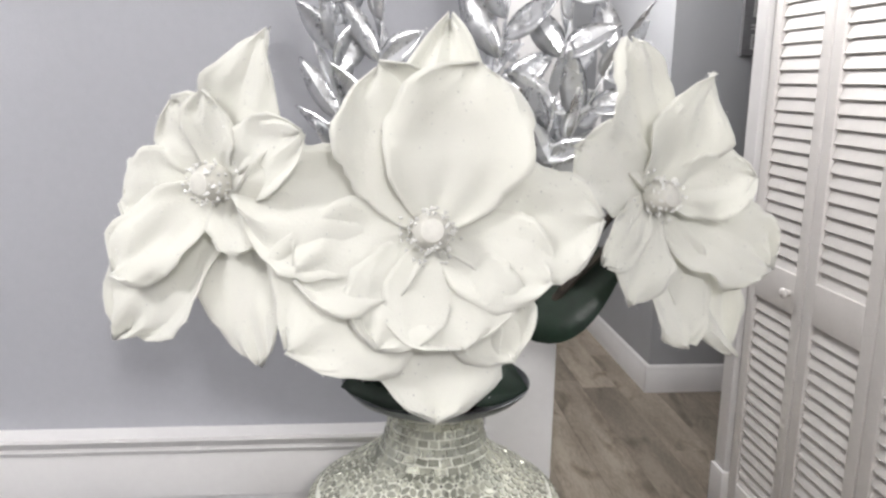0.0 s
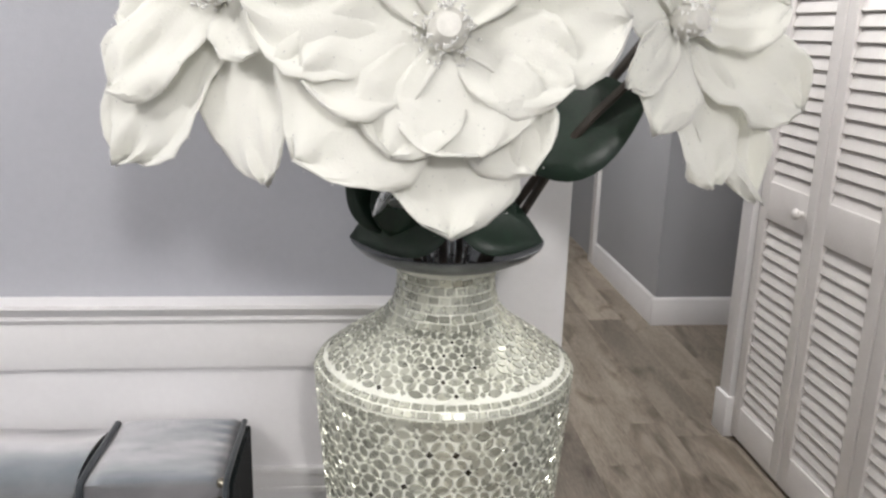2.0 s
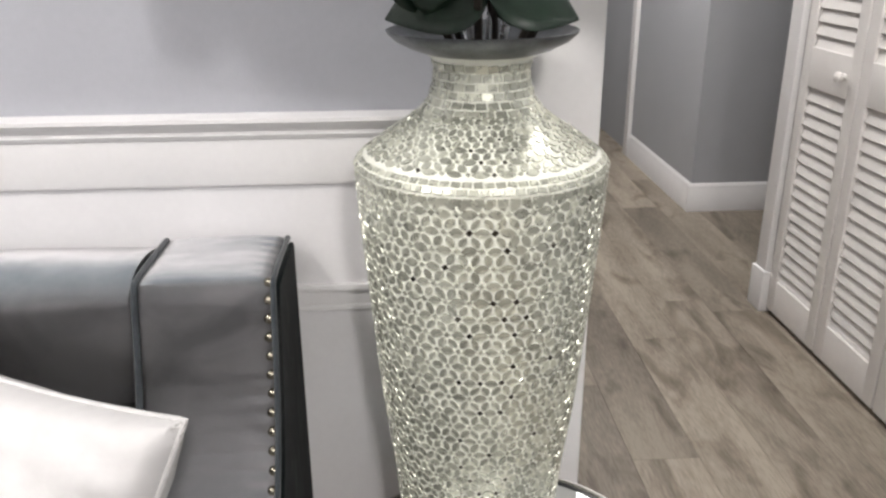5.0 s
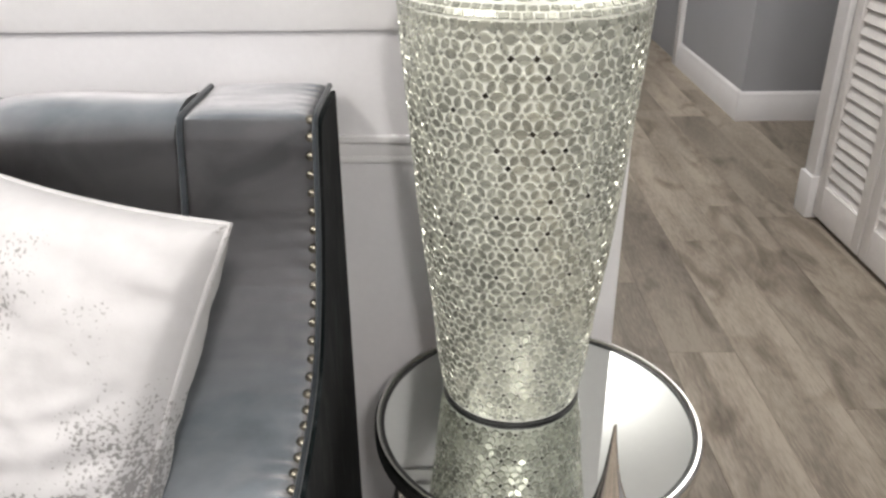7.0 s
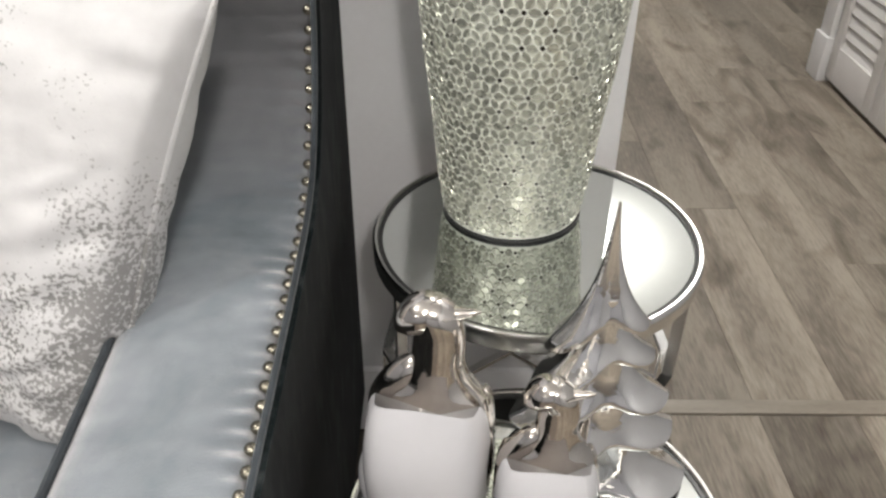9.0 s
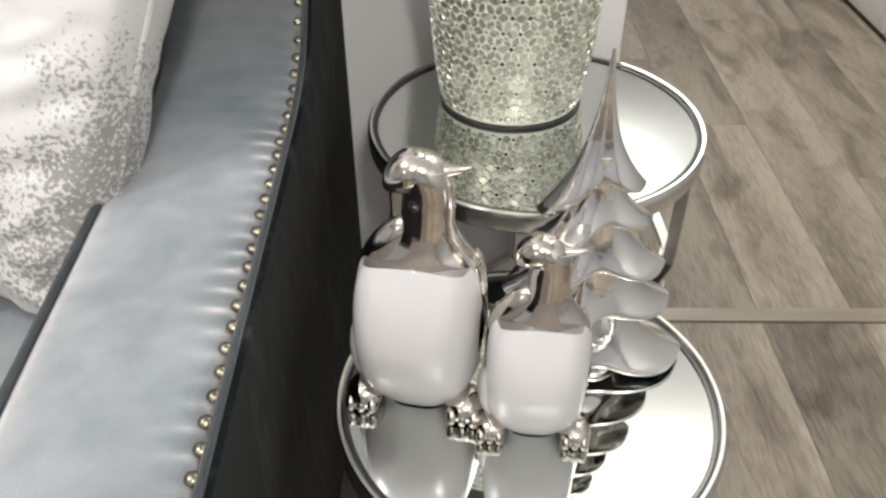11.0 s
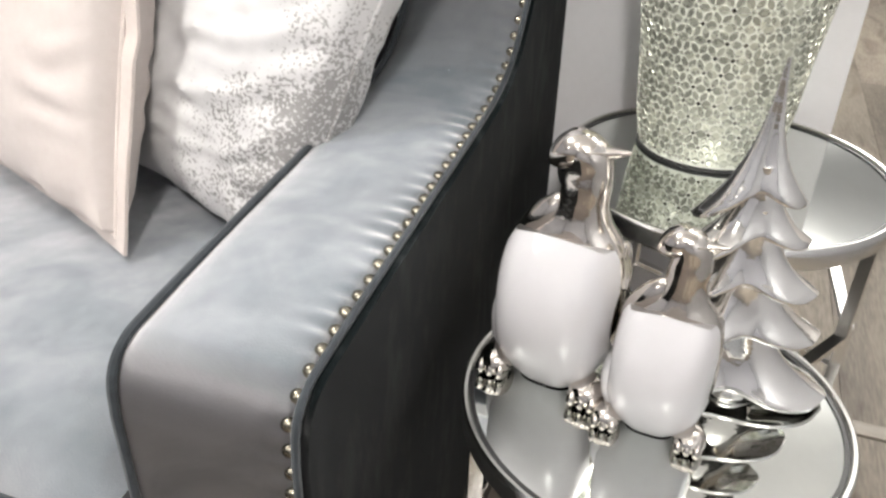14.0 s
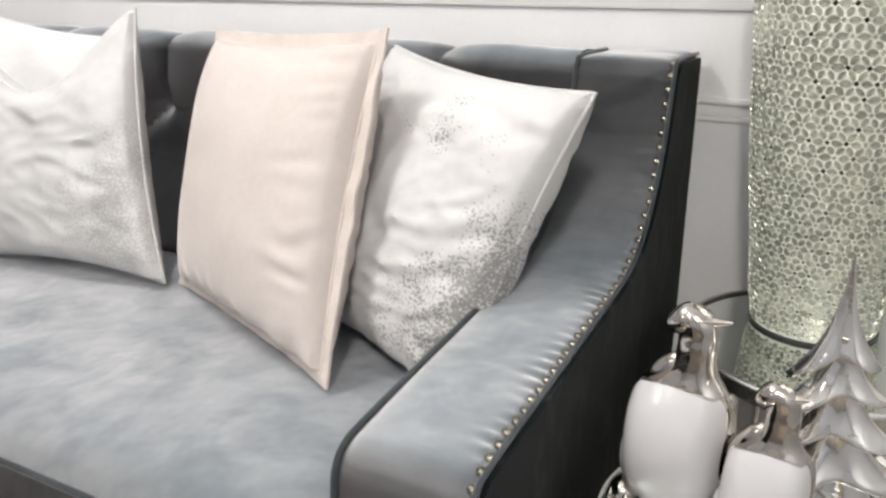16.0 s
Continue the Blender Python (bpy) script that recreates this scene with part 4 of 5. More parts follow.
# ---- flowers ----
def petal_mesh(length, width, lift0, lift1, cup, ruffle, seed, point=0.2):
    """A petal in the flower's frame: it grows along +x from the heart, z points out of the flower; lift: degrees over the flower's plane at the heart and at the tip."""
    bm = bmesh.new()
    NL, NW = 20, 16
    rows = []
    p, h, step = 0.006, 0.0, length / NL
    spine = []
    for i in range(NL + 1):
        t = i / NL
        spine.append((p, h))
        a = radians(lift0 + (lift1 - lift0) * t ** 1.1)
        p += step * math.cos(a)
        h += step * math.sin(a)
    for i, (p, h) in enumerate(spine):
        t = i / NL
        if t < 0.6:
            half = width / 2 * (0.24 + 0.76 * math.sin(math.pi / 2 * t / 0.6) ** 0.9)
        else:
            q = (t - 0.6) / 0.4
            half = width / 2 * ((1 - point) * max(0.0, 1 - q ** 2.6) ** 0.55 + point * (1 - q) ** 0.85)
        half = max(half, 0.0015)
        row = []
        for j in range(NW + 1):
            w = (j / NW - 0.5) * 2
            e = abs(w) ** 2
            z = h + cup * half * e * (1 - 0.45 * t) + ruffle * noise.noise(Vector((t * 3 + seed, w * 2.2, seed * 1.7))) * (0.25 + t) + ruffle * 0.45 * noise.noise(Vector((t * 7 + seed, w * 6, seed))) * (0.15 + t * e + 0.3 * t)
            z += ruffle * 0.7 * math.sin(seed + 9 * t) * e * w - 0.0015 * math.exp(-(w / 0.16) ** 2) * (1 - t)
            row.append(bm.verts.new((p - 0.12 * half * e + 0.05 * length * t ** 4 * noise.noise(Vector((w * 3.5, seed, 4))), w * half * (1 + 0.20 * noise.noise(Vector((t * 4, w * 0.8, seed))) + 0.07 * noise.noise(Vector((t * 13, w, seed)))), z)))
        rows.append(row)
    for a, b in zip(rows, rows[1:]):
        for j in range(NW):
            bm.faces.new((a[j], a[j + 1], b[j + 1], b[j]))
    return bm


def thicken(ob, d):
    s = ob.modifiers.new("thickness", "SOLIDIFY")
    s.thickness, s.offset = d, 0


def grains(places_, size, name, parent, material):
    V, F = [], []
    for p in places_:
        o = len(V)
        s = size * random.uniform(0.6, 1.4)
        for d in ((1, 0, 0), (-0.5, 0.87, 0), (-0.5, -0.87, 0), (0, 0, 1)):
            V.append(Vector(p) + Vector(d) * s)
        F += [[o, o + 1, o + 3], [o + 1, o + 2, o + 3], [o + 2, o, o + 3]]
    me = bpy.data.meshes.new(name)
    me.from_pydata(V, [], F)
    me.materials.append(material)
    ob = new(name, me)
    ob.parent = parent
    tagged(ob, kind="stuff")
    return ob


MOUTH = Vector((VX, VY, VZ + 0.60))


def magnolia(label, centre, face, up, petals, stem_bend):
    c = Vector(centre)
    zax = Vector(face).normalized()
    xax = Vector(up).cross(zax).normalized()
    yax = zax.cross(xax)
    fl = thing("magnolia", label, "artificial flower", "magnolias in the vase")
    m = Matrix((xax, yax, zax)).transposed().to_4x4()
    m.translation = c
    fl.matrix_world = m
    for n, (ang, length, width, l0, l1, cup, depth, point) in enumerate(petals):
        bm = petal_mesh(length, width, l0, l1, cup, 0.062 * length, n * 3.7 + c.x * 50, point)
        glit = []
        for f in bm.faces:
            q = f.calc_center_median()
            if q.x > length * 0.45 and random.random() < 0.40:
                glit.append(q + f.normal * 0.0012 + Vector((random.uniform(-1, 1), random.uniform(-1, 1), 0)) * 0.004)
        pt = part("petal", bm, PETAL, fl)
        pt.matrix_local = pose(0, 0, depth, 0, 0, ang)
        thicken(pt, 0.0010)
        grains([g for g in glit], 0.0007, "glitter", pt, GLITTER)
    heart = part("heart", lathe([(0.0, 0.030), (0.008, 0.028), (0.013, 0.020), (0.014, 0.010), (0.010, 0.0), (0, 0)], 20), PEARL, fl, "beaded pearl heart")
    beads = []
    for i in range(90):
        a, k = random.uniform(0, 6.28), random.uniform(0, 1)
        r = 0.014 * math.sin(math.pi * (0.35 + 0.6 * k) / 1.2) + 0.004 * random.random() + (0.008 if k < 0.3 else 0)
        beads.append((r * math.cos(a), r * math.sin(a), 0.028 * k + 0.002))
    grains(beads, 0.0019, "bead_ring", heart, GLITTER)
    inv = m.inverted()
    start = c - zax * 0.012
    pts = smooth_line([inv @ start, inv @ (start - zax * 0.05 + Vector(stem_bend) * 0.3), inv @ (MOUTH + Vector(stem_bend) * 0.5 + Vector((0, 0, 0.03))), inv @ (MOUTH + Vector((0, 0, -0.12)))], 8)
    part("stem", tube(pts, 0.0042, 8), STEM, fl, "dark brown stem")
    return fl


def leaf_mesh(length, width, bend, fold, n=12):
    bm = bmesh.new()
    rows = []
    for i in range(n + 1):
        t = i / n
        half = width / 2 * math.sin(math.pi * min(1, t ** 0.85 * 0.985 + 0.012)) ** 0.9
        half = max(half, 0.0006)
        zc = bend * t * t * length
        rows.append([bm.verts.new((t * length, w * half, zc + fold * half * abs(w))) for w in (-1, -0.5, 0, 0.5, 1)])
    for a, b in zip(rows, rows[1:]):
        for j in range(4):
            bm.faces.new((a[j], a[j + 1], b[j + 1], b[j]))
    return bm


def frame_of(p, direction, normal):
    x = Vector(direction).normalized()
    z = Vector(normal)
    z = (z - x * z.dot(x)).normalized()
    m = Matrix((x, z.cross(x), z)).transposed().to_4x4()
    m.translation = p
    return m


CENTRE = [  # angle, length, width, lift at heart, lift at tip, cup, depth, point
    (86, 0.146, 0.080, 22, 0, 0.10, -0.008, 0.8), (109, 0.116, 0.094, 22, 6, 0.14, -0.002, 0.15), (75, 0.116, 0.104, 26, 6, 0.18, 0.003, 0.05),
    (170, 0.134, 0.094, 12, -2, 0.10, -0.004, 0.05), (200, 0.096, 0.080, 12, 2, 0.10, -0.002, 0.0), (5, 0.116, 0.088, 12, 0, 0.12, -0.004, 0.05), (-22, 0.086, 0.074, 14, 4, 0.12, -0.001, 0.0),
    (220, 0.128, 0.116, 8, -3, 0.10, -0.008, 0.05), (272, 0.132, 0.100, 5, -4, 0.12, -0.012, 0.05), (303, 0.104, 0.076, 8, -2, 0.12, -0.008, 0.05),
    (286, 0.080, 0.098, 12, 4, 0.14, -0.001, 0.0), (246, 0.086, 0.074, 12, 2, 0.12, -0.003, 0.0)]
magnolia("large white glittered magnolia facing the room, in the vase", (0.334, 1.022, 1.406), (-0.04, -0.57, 0.12), (0, 0, 1), CENTRE, (-0.02, -0.12, 0.03))
LEFT = [
    (60, 0.122, 0.066, 24, 2, 0.2, -0.003, 0.8), (24, 0.100, 0.062, 28, 8, 0.2, 0.001, 0.5), (120, 0.066, 0.070, 22, 6, 0.12, -0.003, 0.0), (86, 0.066, 0.046, 30, 10, 0.2, 0.001, 0.2), (193, 0.088, 0.070, 16, 2, 0.16, -0.002, 0.05),
    (233, 0.160, 0.084, 8, -2, 0.30, -0.003, 0.05), (283, 0.136, 0.072, 8, -3, 0.16, -0.008, 0.05), (222, 0.112, 0.062, 20, 6, 0.25, 0.003, 0.0), (312, 0.056, 0.060, 24, 8, 0.2, 0.0, 0.0)]
magnolia("white glittered magnolia turned to the side, in the vase", (0.181, 1.077, 1.434), (-0.32, -0.55, 0.02), (0, 0, 1), LEFT, (-0.06, -0.08, 0.04))
RIGHT = [
    (109, 0.130, 0.070, 20, 2, 0.2, -0.002, 0.05), (70, 0.106, 0.078, 28, 6, 0.2, 0.001, 0.85), (156, 0.100, 0.074, 20, 4, 0.2, -0.001, 0.05), (-29, 0.146, 0.086, 12, 0, 0.2, -0.001, 0.05), (8, 0.094, 0.062, 24, 8, 0.2, 0.002, 0.1),
    (-55, 0.182, 0.072, 6, -4, 0.18, -0.009, 0.75), (-75, 0.134, 0.074, 10, 0, 0.2, -0.003, 0.05), (-112, 0.092, 0.062, 20, 4, 0.2, -0.001, 0.05), (-142, 0.082, 0.044, 24, 8, 0.2, 0.0, 0.1)]
magnolia("white glittered magnolia turned towards the hall, in the vase", (0.530, 1.123, 1.419), (0.22, -0.55, 0.05), (0, 0, 1), RIGHT, (0.08, -0.06, 0.03))

# dark green leaves of the magnolias
spray = thing("leaf_spray", "broad dark green artificial magnolia leaves in the vase", "artificial leaves")
for p, d, nrm, L, W, bend in (
        ((0.402, 1.165, 1.308), (0.72, -0.20, 0.34), (-0.30, -0.85, 0.42), 0.128, 0.104, -0.10),
        ((0.300, 1.205, 1.222), (-0.34, -0.10, 0.85), (0.35, -0.9, 0.2), 0.084, 0.052, -0.10),
        ((0.303, 1.195, 1.222), (0.16, -0.10, 0.85), (0.25, -0.9, 0.25), 0.082, 0.054, -0.10),
        ((0.362, 1.205, 1.236), (-0.86, -0.22, 0.02), (-0.10, -0.80, 0.55), 0.092, 0.074, -0.40),
        ((0.362, 1.203, 1.238), (0.86, -0.22, -0.10), (0.10, -0.80, 0.55), 0.086, 0.064, -0.25),
        ((0.388, 1.225, 1.208), (0.05, -0.12, 0.85), (-0.3, -0.9, 0.2), 0.086, 0.070, -0.10)):
    lf = part("leaf", leaf_mesh(L, W, bend, 0.18), GREEN, spray)
    lf.matrix_local = frame_of(Vector(p), d, nrm)
    thicken(lf, 0.001)
for line_, r0, r1 in (
        ([(VX + 0.01, VY, VZ + 0.54), (0.410, 1.258, 1.190), (0.426, 1.235, 1.222), (0.455, 1.150, 1.317), (0.500, 1.140, 1.370)], 0.0048, 0.0040),
        ([(VX - 0.01, VY, VZ + 0.54), (0.330, 1.235, 1.190), (0.303, 1.215, 1.228), (0.282, 1.20, 1.285), (0.262, 1.17, 1.335)], 0.0044, 0.0036),
        ([(VX, VY, VZ + 0.54), (0.372, 1.23, 1.20), (0.362, 1.205, 1.237), (0.352, 1.16, 1.30)], 0.0036, 0.0030)):
    part("stem", tube(smooth_line(line_, 6), r0, 8, None, r1), STEM, spray, "dark brown ridged stem")


def silver_branch(label, points, leaf, count, seed, spread):
    rnd = random.Random(seed)
    br = thing("silver_branch", label, "artificial branch", "silver branches in the vase")
    line = smooth_line(points, 10)
    part("stem", tube(line, 0.0026, 6, None, 0.0012), SILVER_LEAF, br)
    n = len(line)
    for k in range(count):
        t = 0.30 + 0.70 * k / max(1, count - 1)
        i = min(n - 2, int(t * (n - 1)))
        d = (line[i + 1] - line[i]).normalized()
        side = d.orthogonal().normalized()
        side.rotate(Matrix.Rotation(k * 2.4 + rnd.uniform(-0.4, 0.4), 3, d))
        direc = d * rnd.uniform(0.35, 0.9) + side * spread * rnd.uniform(0.6, 1.1)
        lf = part("leaf", leaf_mesh(leaf * rnd.uniform(0.75, 1.2), leaf * rnd.uniform(0.34, 0.46), rnd.uniform(-0.25, 0.3), rnd.uniform(0.15, 0.5), 8), SILVER_LEAF, br)
        lf.matrix_local = frame_of(line[i], direc, side.cross(d) + d * 0.4)
        thicken(lf, 0.0008)
    return br


base = (VX, VY, VZ + 0.5)
silver_branch("glossy silver foil leaf branch rising behind the flowers", [base, (0.335, 1.26, 1.30), (0.275, 1.23, 1.42), (0.255, 1.21, 1.62)], 0.068, 34, 1, 0.55)
silver_branch("glossy silver foil leaf branch rising behind the flowers", [base, (0.375, 1.25, 1.32), (0.405, 1.22, 1.48), (0.425, 1.21, 1.66)], 0.066, 32, 2, 0.75)
silver_branch("glossy silver foil leaf branch rising behind the flowers", [base, (0.40, 1.24, 1.30), (0.455, 1.20, 1.42), (0.525, 1.19, 1.56)], 0.064, 30, 5, 0.8)
silver_branch("glossy silver foil leaf branch rising behind the flowers", [base, (0.35, 1.26, 1.30), (0.335, 1.24, 1.42), (0.36, 1.24, 1.52)], 0.060, 22, 8, 0.9)
silver_branch("glossy silver foil leaf branch rising behind the flowers", [base, (0.34, 1.25, 1.30), (0.30, 1.21, 1.42), (0.305, 1.20, 1.60)], 0.066, 28, 11, 0.7)
silver_branch("glossy silver foil leaf branch rising behind the flowers", [base, (0.41, 1.25, 1.32), (0.45, 1.20, 1.44), (0.475, 1.19, 1.60)], 0.064, 28, 15, 0.85)
silver_branch("short silver foil leaf branch low in the vase", [base, (0.33, 1.20, 1.24), (0.29, 1.13, 1.29), (0.255, 1.09, 1.33)], 0.045, 9, 4, 0.6)


# ---- figurines ----
def loft(rings, n=28, bm=None):
    """Joins rings (centre, rx, ry, tilt) of ellipses into one closed skin."""
    bm = bm or bmesh.new()
    made = []
    for (cx, cy, cz), rx, ry in rings:
        made.append([bm.verts.new((cx + rx * math.cos(2 * math.pi * i / n), cy + ry * math.sin(2 * math.pi * i / n), cz)) for i in range(n)])
    for a, b in zip(made, made[1:]):
        for i in range(n):
            bm.faces.new((a[i], a[(i + 1) % n], b[(i + 1) % n], b[i]))
    bm.faces.new(made[0][::-1])
    bm.faces.new(made[-1])
    return bm


def blob(bm, centre, size, turn=0.0, tilt=0.0, seg=20):
    m = Matrix.Translation(centre) @ Euler((tilt, 0, turn)).to_matrix().to_4x4() @ Matrix.Diagonal((*size, 1))
    return bmesh.ops.create_uvsphere(bm, u_segments=seg, v_segments=seg // 2 + 2, radius=1, matrix=m)["verts"]


def penguin(x, y, z, s, turn, beak_turn, label):
    """A glazed bird figurine: silver back, neck and head, a smooth white front, small ribbed feet; one skin."""
    bm = bmesh.new()
    rings = [((0, 0, 0.006), 0.030, 0.026), ((0, 0, 0.012), 0.040, 0.034), ((0, 0, 0.035), 0.052, 0.044), ((0, 0.001, 0.065), 0.0575, 0.047), ((0.001, 0.003, 0.095), 0.057, 0.046), ((0.002, 0.008, 0.125), 0.052, 0.038), ((0.003, 0.012, 0.146), 0.043, 0.029), ((0.004, 0.014, 0.162), 0.029, 0.024), ((0.005, 0.015, 0.178), 0.0230, 0.022), ((0.006, 0.016, 0.196), 0.0220, 0.0210), ((0.006, 0.017, 0.210), 0.0208, 0.0200), ((0.003, 0.017, 0.224), 0.0205, 0.0200), ((-0.001, 0.017, 0.234), 0.017, 0.016), ((-0.003, 0.017, 0.240), 0.010, 0.009)]
    ca = smooth_line([r[0] for r in rings], 4)
    cb = smooth_line([(r[1], r[2], 0) for r in rings], 4)
    loft([(p * s, max(0.001, q.x) * s, max(0.001, q.y) * s) for p, q in zip(ca, cb)], 40, bm)
    # head and beak in one sweep
    head = [(-0.036, 0.238, 0.004, 0.004), (-0.034, 0.239, 0.012, 0.011), (-0.027, 0.243, 0.020, 0.019), (-0.015, 0.247, 0.0255, 0.0245), (-0.002, 0.249, 0.0255, 0.0245), (0.009, 0.249, 0.021, 0.020), (0.017, 0.2475, 0.0145, 0.014), (0.024, 0.247, 0.0098, 0.0098), (0.034, 0.2475, 0.0070, 0.0072), (0.046, 0.2485, 0.0043, 0.0046), (0.055, 0.2495, 0.0012, 0.0012)]
    line = smooth_line([(a, b, 0) for a, b, c, d in head], 3)
    girth = smooth_line([(c, d, 0) for a, b, c, d in head], 3)
    rr = []
    for hx, hz, hv, hw in [(0.78 * p.x - 0.003, p.y - 0.0245 + max(0.0, p.x) * 0.10, max(0.001, g.x) * (0.70 if p.x < 0.012 else 0.80), max(0.001, g.y) * 0.82) for p, g in zip(line, girth)]:
        rr.append([bm.verts.new((hx * s, (0.017 + hw * math.sin(2 * math.pi * i / 24) + hx * beak_turn) * s, (hz + hv * math.cos(2 * math.pi * i / 24)) * s)) for i in range(24)])
    for a, b in zip(rr, rr[1:]):
        for i in range(24):
            bm.faces.new((a[i], a[(i + 1) % 24], b[(i + 1) % 24], b[i]))
    bm.faces.new(rr[0][::-1])
    bm.faces.new(rr[-1])
    tube([((0.012 + 0.004 * k) * s, (0.017 - (0.0165 - 0.0022 * k) + (0.012 + 0.004 * k) * beak_turn) * s, 0.2305 * s) for k in range(6)], 0.0009 * s, 6, bm)
    # folded wings
    for g in (-1, 1):
        blob(bm, (g * 0.045 * s, 0.015 * s, 0.088 * s), (0.0120 * s, 0.028 * s, 0.058 * s), 0, radians(-8))
    # shell-like wing tip at the shoulder, flared white hem beside the foot
    wing = Matrix.Translation((-0.030 * s, 0.010 * s, 0.150 * s)) @ Matrix.Rotation(radians(-56), 4, "Y") @ Matrix.Diagonal((0.040 * s, 0.015 * s, 0.016 * s, 1))
    bmesh.ops.create_uvsphere(bm, u_segments=20, v_segments=12, radius=1, matrix=wing)
    for f in bm.faces:
        f.material_index = 0
    white = set(blob(bm, (-0.049 * s, -0.014 * s, 0.052 * s), (0.013 * s, 0.022 * s, 0.034 * s), 0.4))
    for f in bm.faces:
        if f.verts[0] in white:
            f.material_index = 1
    # smooth white front shell, proud of the body
    N, M = 24, 26
    front = []
    for j in range(M + 1):
        v = j / M
        zz = 0.0015 + 0.1565 * v
        row = []
        halfw = 0.0555 * (1 - abs(2 * v - 0.85) ** 3.0 * 0.10) * (0.50 + 0.50 * math.sin(math.pi / 2 * min(1, (v + 0.02) / 0.34)) ** 0.8) * (1.0 if v < 0.88 else 1 - ((v - 0.88) / 0.12) ** 3 * 0.05)
        bulge = 0.052 * math.sin(math.pi * (0.16 + 0.74 * (1 - v))) ** 0.7
        for i in range(N + 1):
            u = (i / N - 0.5) * 2
            yy = -bulge * (1 - abs(u) ** (3.4 + 2.5 * v ** 4)) ** 0.5 * (1.10 - 0.22 * v ** 5) - 0.006
            row.append(bm.verts.new((u * halfw * s, yy * s, (zz + (0.005 * (1 - u * u) - 0.008 * abs(u) ** 7) * v ** 8) * s)))
        front.append(row)
    faces = []
    for a, b in zip(front, front[1:]):
        for i in range(N):
            faces.append(bm.faces.new((a[i], a[i + 1], b[i + 1], b[i])))
    edge = front[0] + [r[-1] for r in front[1:]] + front[-1][-2::-1] + [r[0] for r in front[-2:0:-1]]
    faces.append(bm.faces.new(edge[::-1]))
    for f in faces:
        f.material_index = 1
    # feet with ribbed toes
    for g in (-1, 1):
        blob(bm, (g * 0.046 * s, -0.030 * s, 0.013 * s), (0.0180 * s, 0.021 * s, 0.0145 * s), 0, 0, 18)
        for k in range(3):
            blob(bm, ((g * 0.046 + (k - 1) * 0.0098) * s, -0.041 * s, 0.0098 * s), (0.0062 * s, 0.0125 * s, 0.0098 * s), 0, 0, 14)
    ob = link("penguin_figurine", bm, [CHROME, CERAMIC], sharp=60)
    ob.matrix_world = pose(x, y, z, 0, 0, turn)
    return tagged(ob, label, "figurine", "bird figurines on the table")


TT = T2[2] - 0.0038
penguin(0.262, 0.846, TT, 1.0, -10, 0.02, "silver and white glazed ceramic penguin figurine on the mirrored table")
penguin(0.362, 0.807, TT, 0.79, -5, -0.1, "smaller silver and white glazed ceramic penguin figurine on the table")


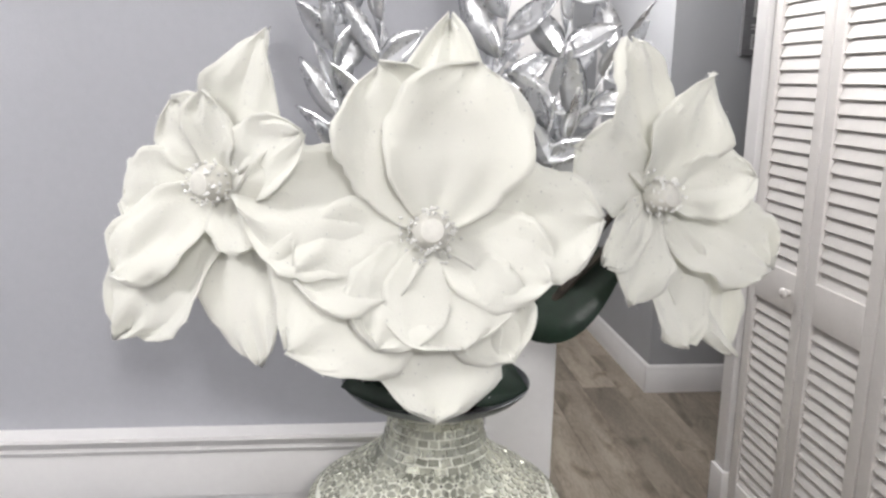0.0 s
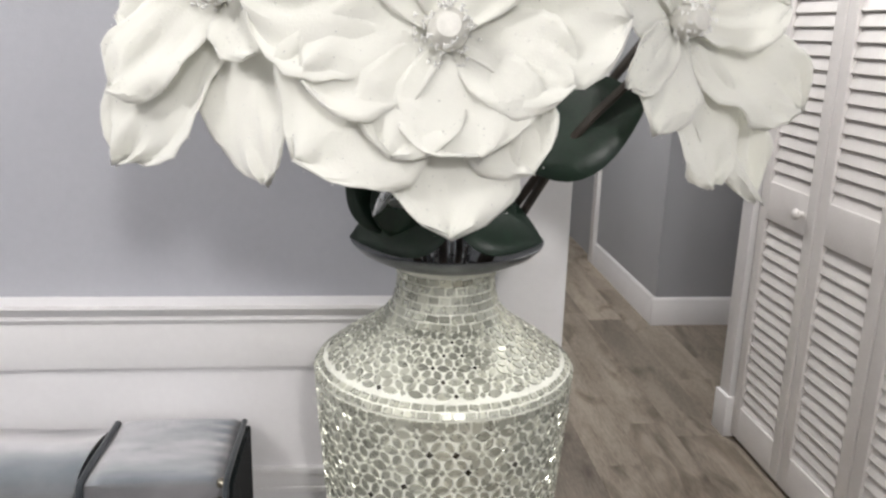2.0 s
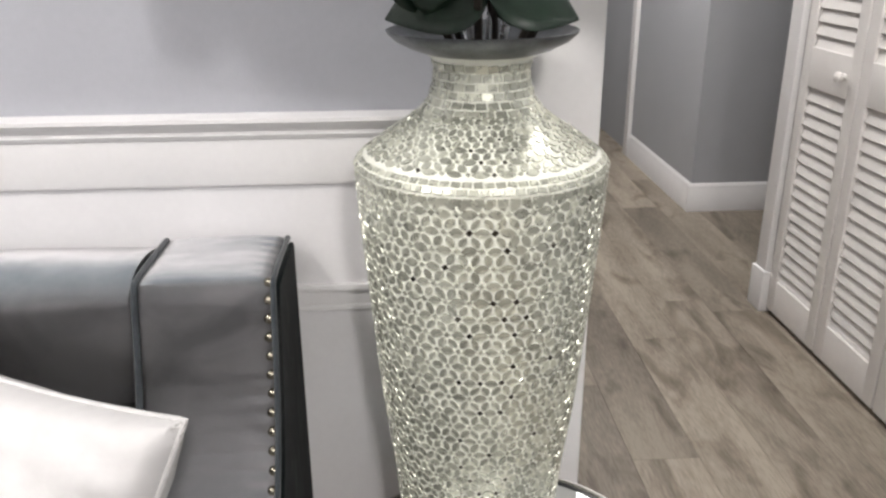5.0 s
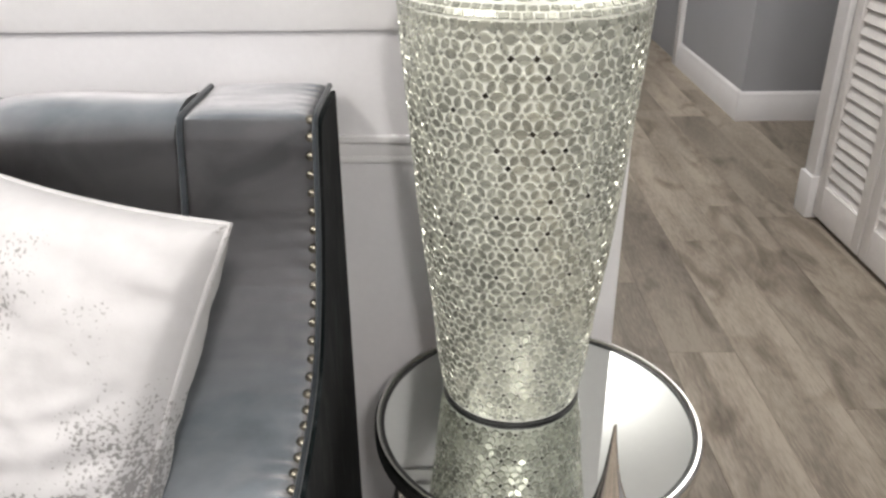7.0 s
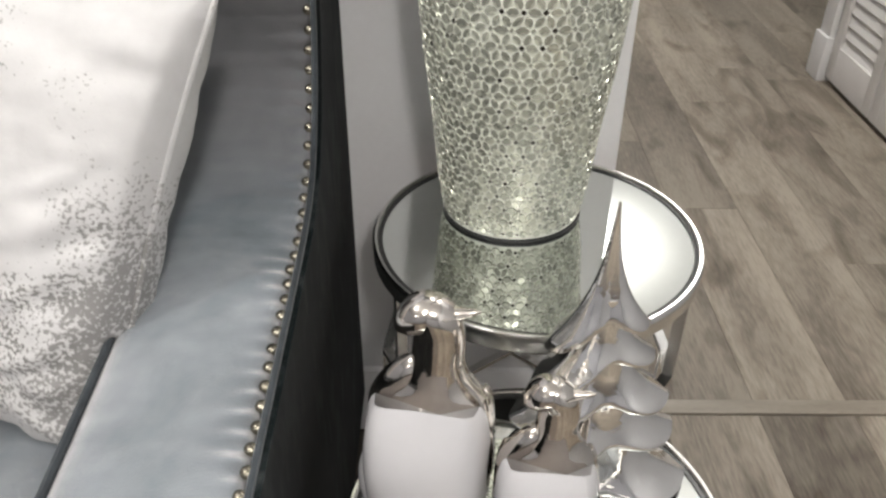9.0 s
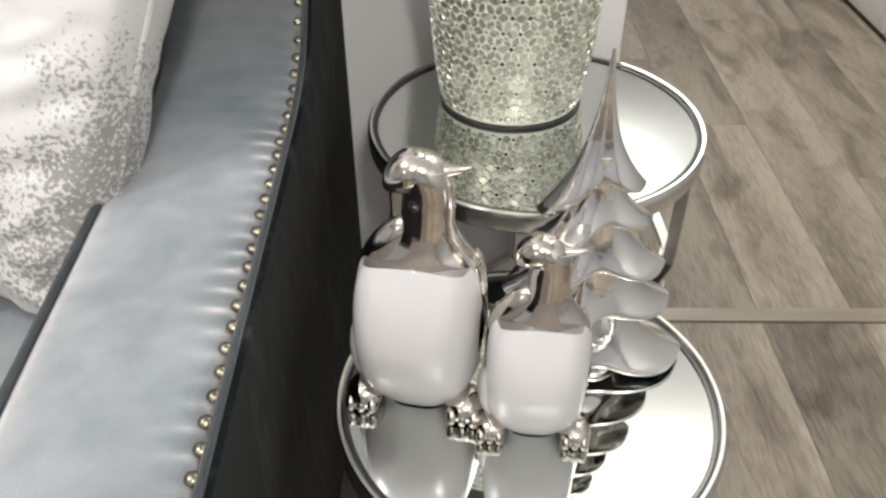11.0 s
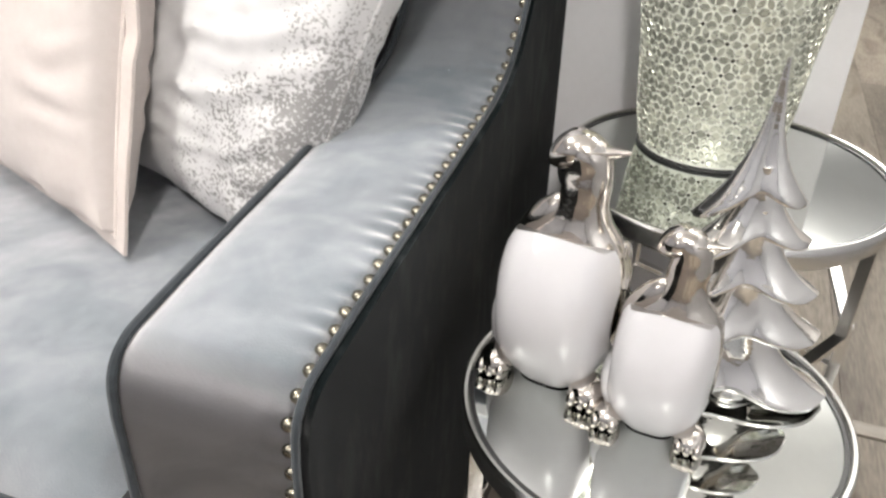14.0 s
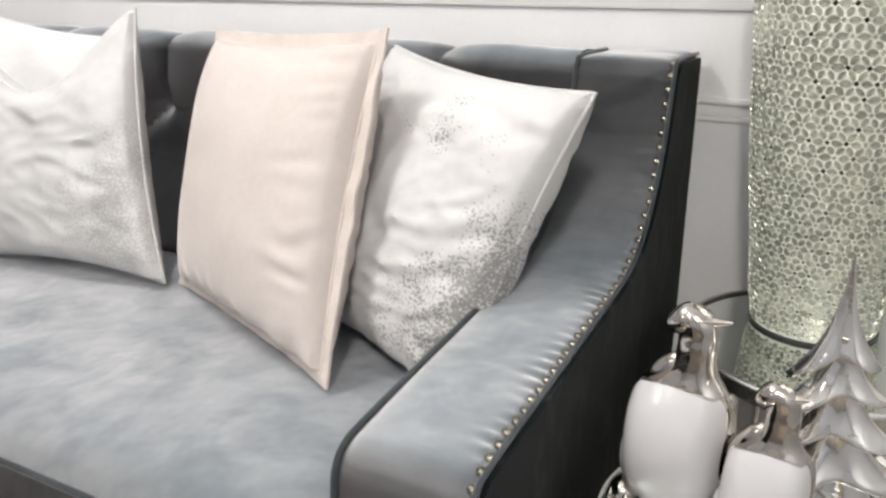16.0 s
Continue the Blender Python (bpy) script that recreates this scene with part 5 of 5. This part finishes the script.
def tree(x, y, z):
    """A silver-glazed fir: five hollowed tiers, each drawn out into a drooping bough on either side, folded in between."""
    bm = bmesh.new()
    n = 96
    tiers = [(0.006, 0.082, 0.082, 0.020), (0.064, 0.070, 0.074, 0.017), (0.114, 0.058, 0.066, 0.014), (0.160, 0.047, 0.058, 0.011), (0.200, 0.036, 0.106, 0.0012)]
    for k, (z0, r0, h, r1) in enumerate(tiers):
        rings = []
        for j in range(24):
            ring = []
            for i in range(n):
                a = 2 * math.pi * i / n
                turn = a + 0.10 * (-1) ** k
                lobe = abs(math.cos(turn)) ** 2.4
                left = 0.5 - 0.5 * math.cos(a)
                if j < 4:
                    q, tt, drop = (0.55, 0.76, 0.91, 0.985)[j], 0.0, (0.010, 0.004, -0.001, -0.0032)[j]
                else:
                    q, tt, drop = 1.0, (j - 4) / 19, 0.0
                edge = r0 * (0.42 + (0.60 + 0.34 * left) * lobe)
                fade = (1 - tt) ** 3.6 * 0.74 + (1 - tt) * 0.26
                r = r1 + (edge - r1) * fade
                # a crease runs down the middle of each bough
                r *= 1 + 0.05 * math.exp(-(math.sin(turn) / 0.12) ** 2) * (1 - tt)
                z_ = z0 + 0.012 + h * tt - lobe * (0.012 + 0.022 * left) * (1 - tt) ** 1.8 + drop
                ring.append(bm.verts.new((q * r * math.cos(a) - 0.04 * z0, q * r * math.sin(a), max(z_, 0.001))))
            rings.append(ring)
        for a, b in zip(rings, rings[1:]):
            for i in range(n):
                bm.faces.new((a[i], a[(i + 1) % n], b[(i + 1) % n], b[i]))
        bm.faces.new(rings[0][::-1])
        bm.faces.new(rings[-1])
    lathe([(0, 0), (0.030, 0), (0.032, 0.004), (0.028, 0.012), (0.02, 0.03), (0, 0.03)], 40, bm)
    ob = link("fir_tree_figurine", bm, SILVER_GLAZE, sharp=65)
    ob.matrix_world = pose(x, y, z, 0, -1.5, 8)
    return tagged(ob, "silver-glazed ceramic fir tree figurine on the mirrored table", "figurine")


tree(0.424, 0.884, TT)


# ---- floor planks and threshold ----
tagged(link("trim_threshold", box(WALL_END, DX, SEAM_Y - 0.018, SEAM_Y + 0.018, -0.004, 0.004, 0.003), mat("threshold_strip", (0.30, 0.26, 0.21), 0.4, vary=0.3, scale=8, stretch=(0.5, 4, 4))), "flat wood threshold strip between room and hall", "trim", kind="structure")
floor = bpy.data.objects["floor"]
WP, LP = 0.18, 1.22
PL = {}


def plank(x0, x1, y0, y1):
    key = (round(x1 - x0, 3), round(y1 - y0, 3))
    if key not in PL:
        w, h = key
        PL[key] = mesh_of(box(-w / 2 + 0.0003, w / 2 - 0.0003, -h / 2 + 0.0003, h / 2 - 0.0003, -0.006, 0, 0.0006, 1), "plank", PLANK)
    ob = new("plank", PL[key])
    ob.parent = floor
    ob.location = ((x0 + x1) / 2, (y0 + y1) / 2, 0)


rnd = random.Random(4)
k = 0
x = 1.05 - 5 * WP
while x < 2.6:
    off = (0.0, 0.61, 0.27, 0.92, 0.44, 0.75, 0.13)[k % 7]
    y = SEAM_Y + 0.02
    first = 0.35 + off * 0.8 if k != 5 else 2.85 - y
    while y < 7.9:
        y1 = min(y + first, 7.95)
        plank(x, x + WP, y, y1)
        y, first = y1, LP
    y, first = SEAM_Y - 0.02, 0.3 + ((off * 1.7) % 0.9)
    while y > -1.2:
        plank(x, x + WP, max(y - first, -1.25), y)
        y, first = y - first, LP
    x += WP
    k += 1
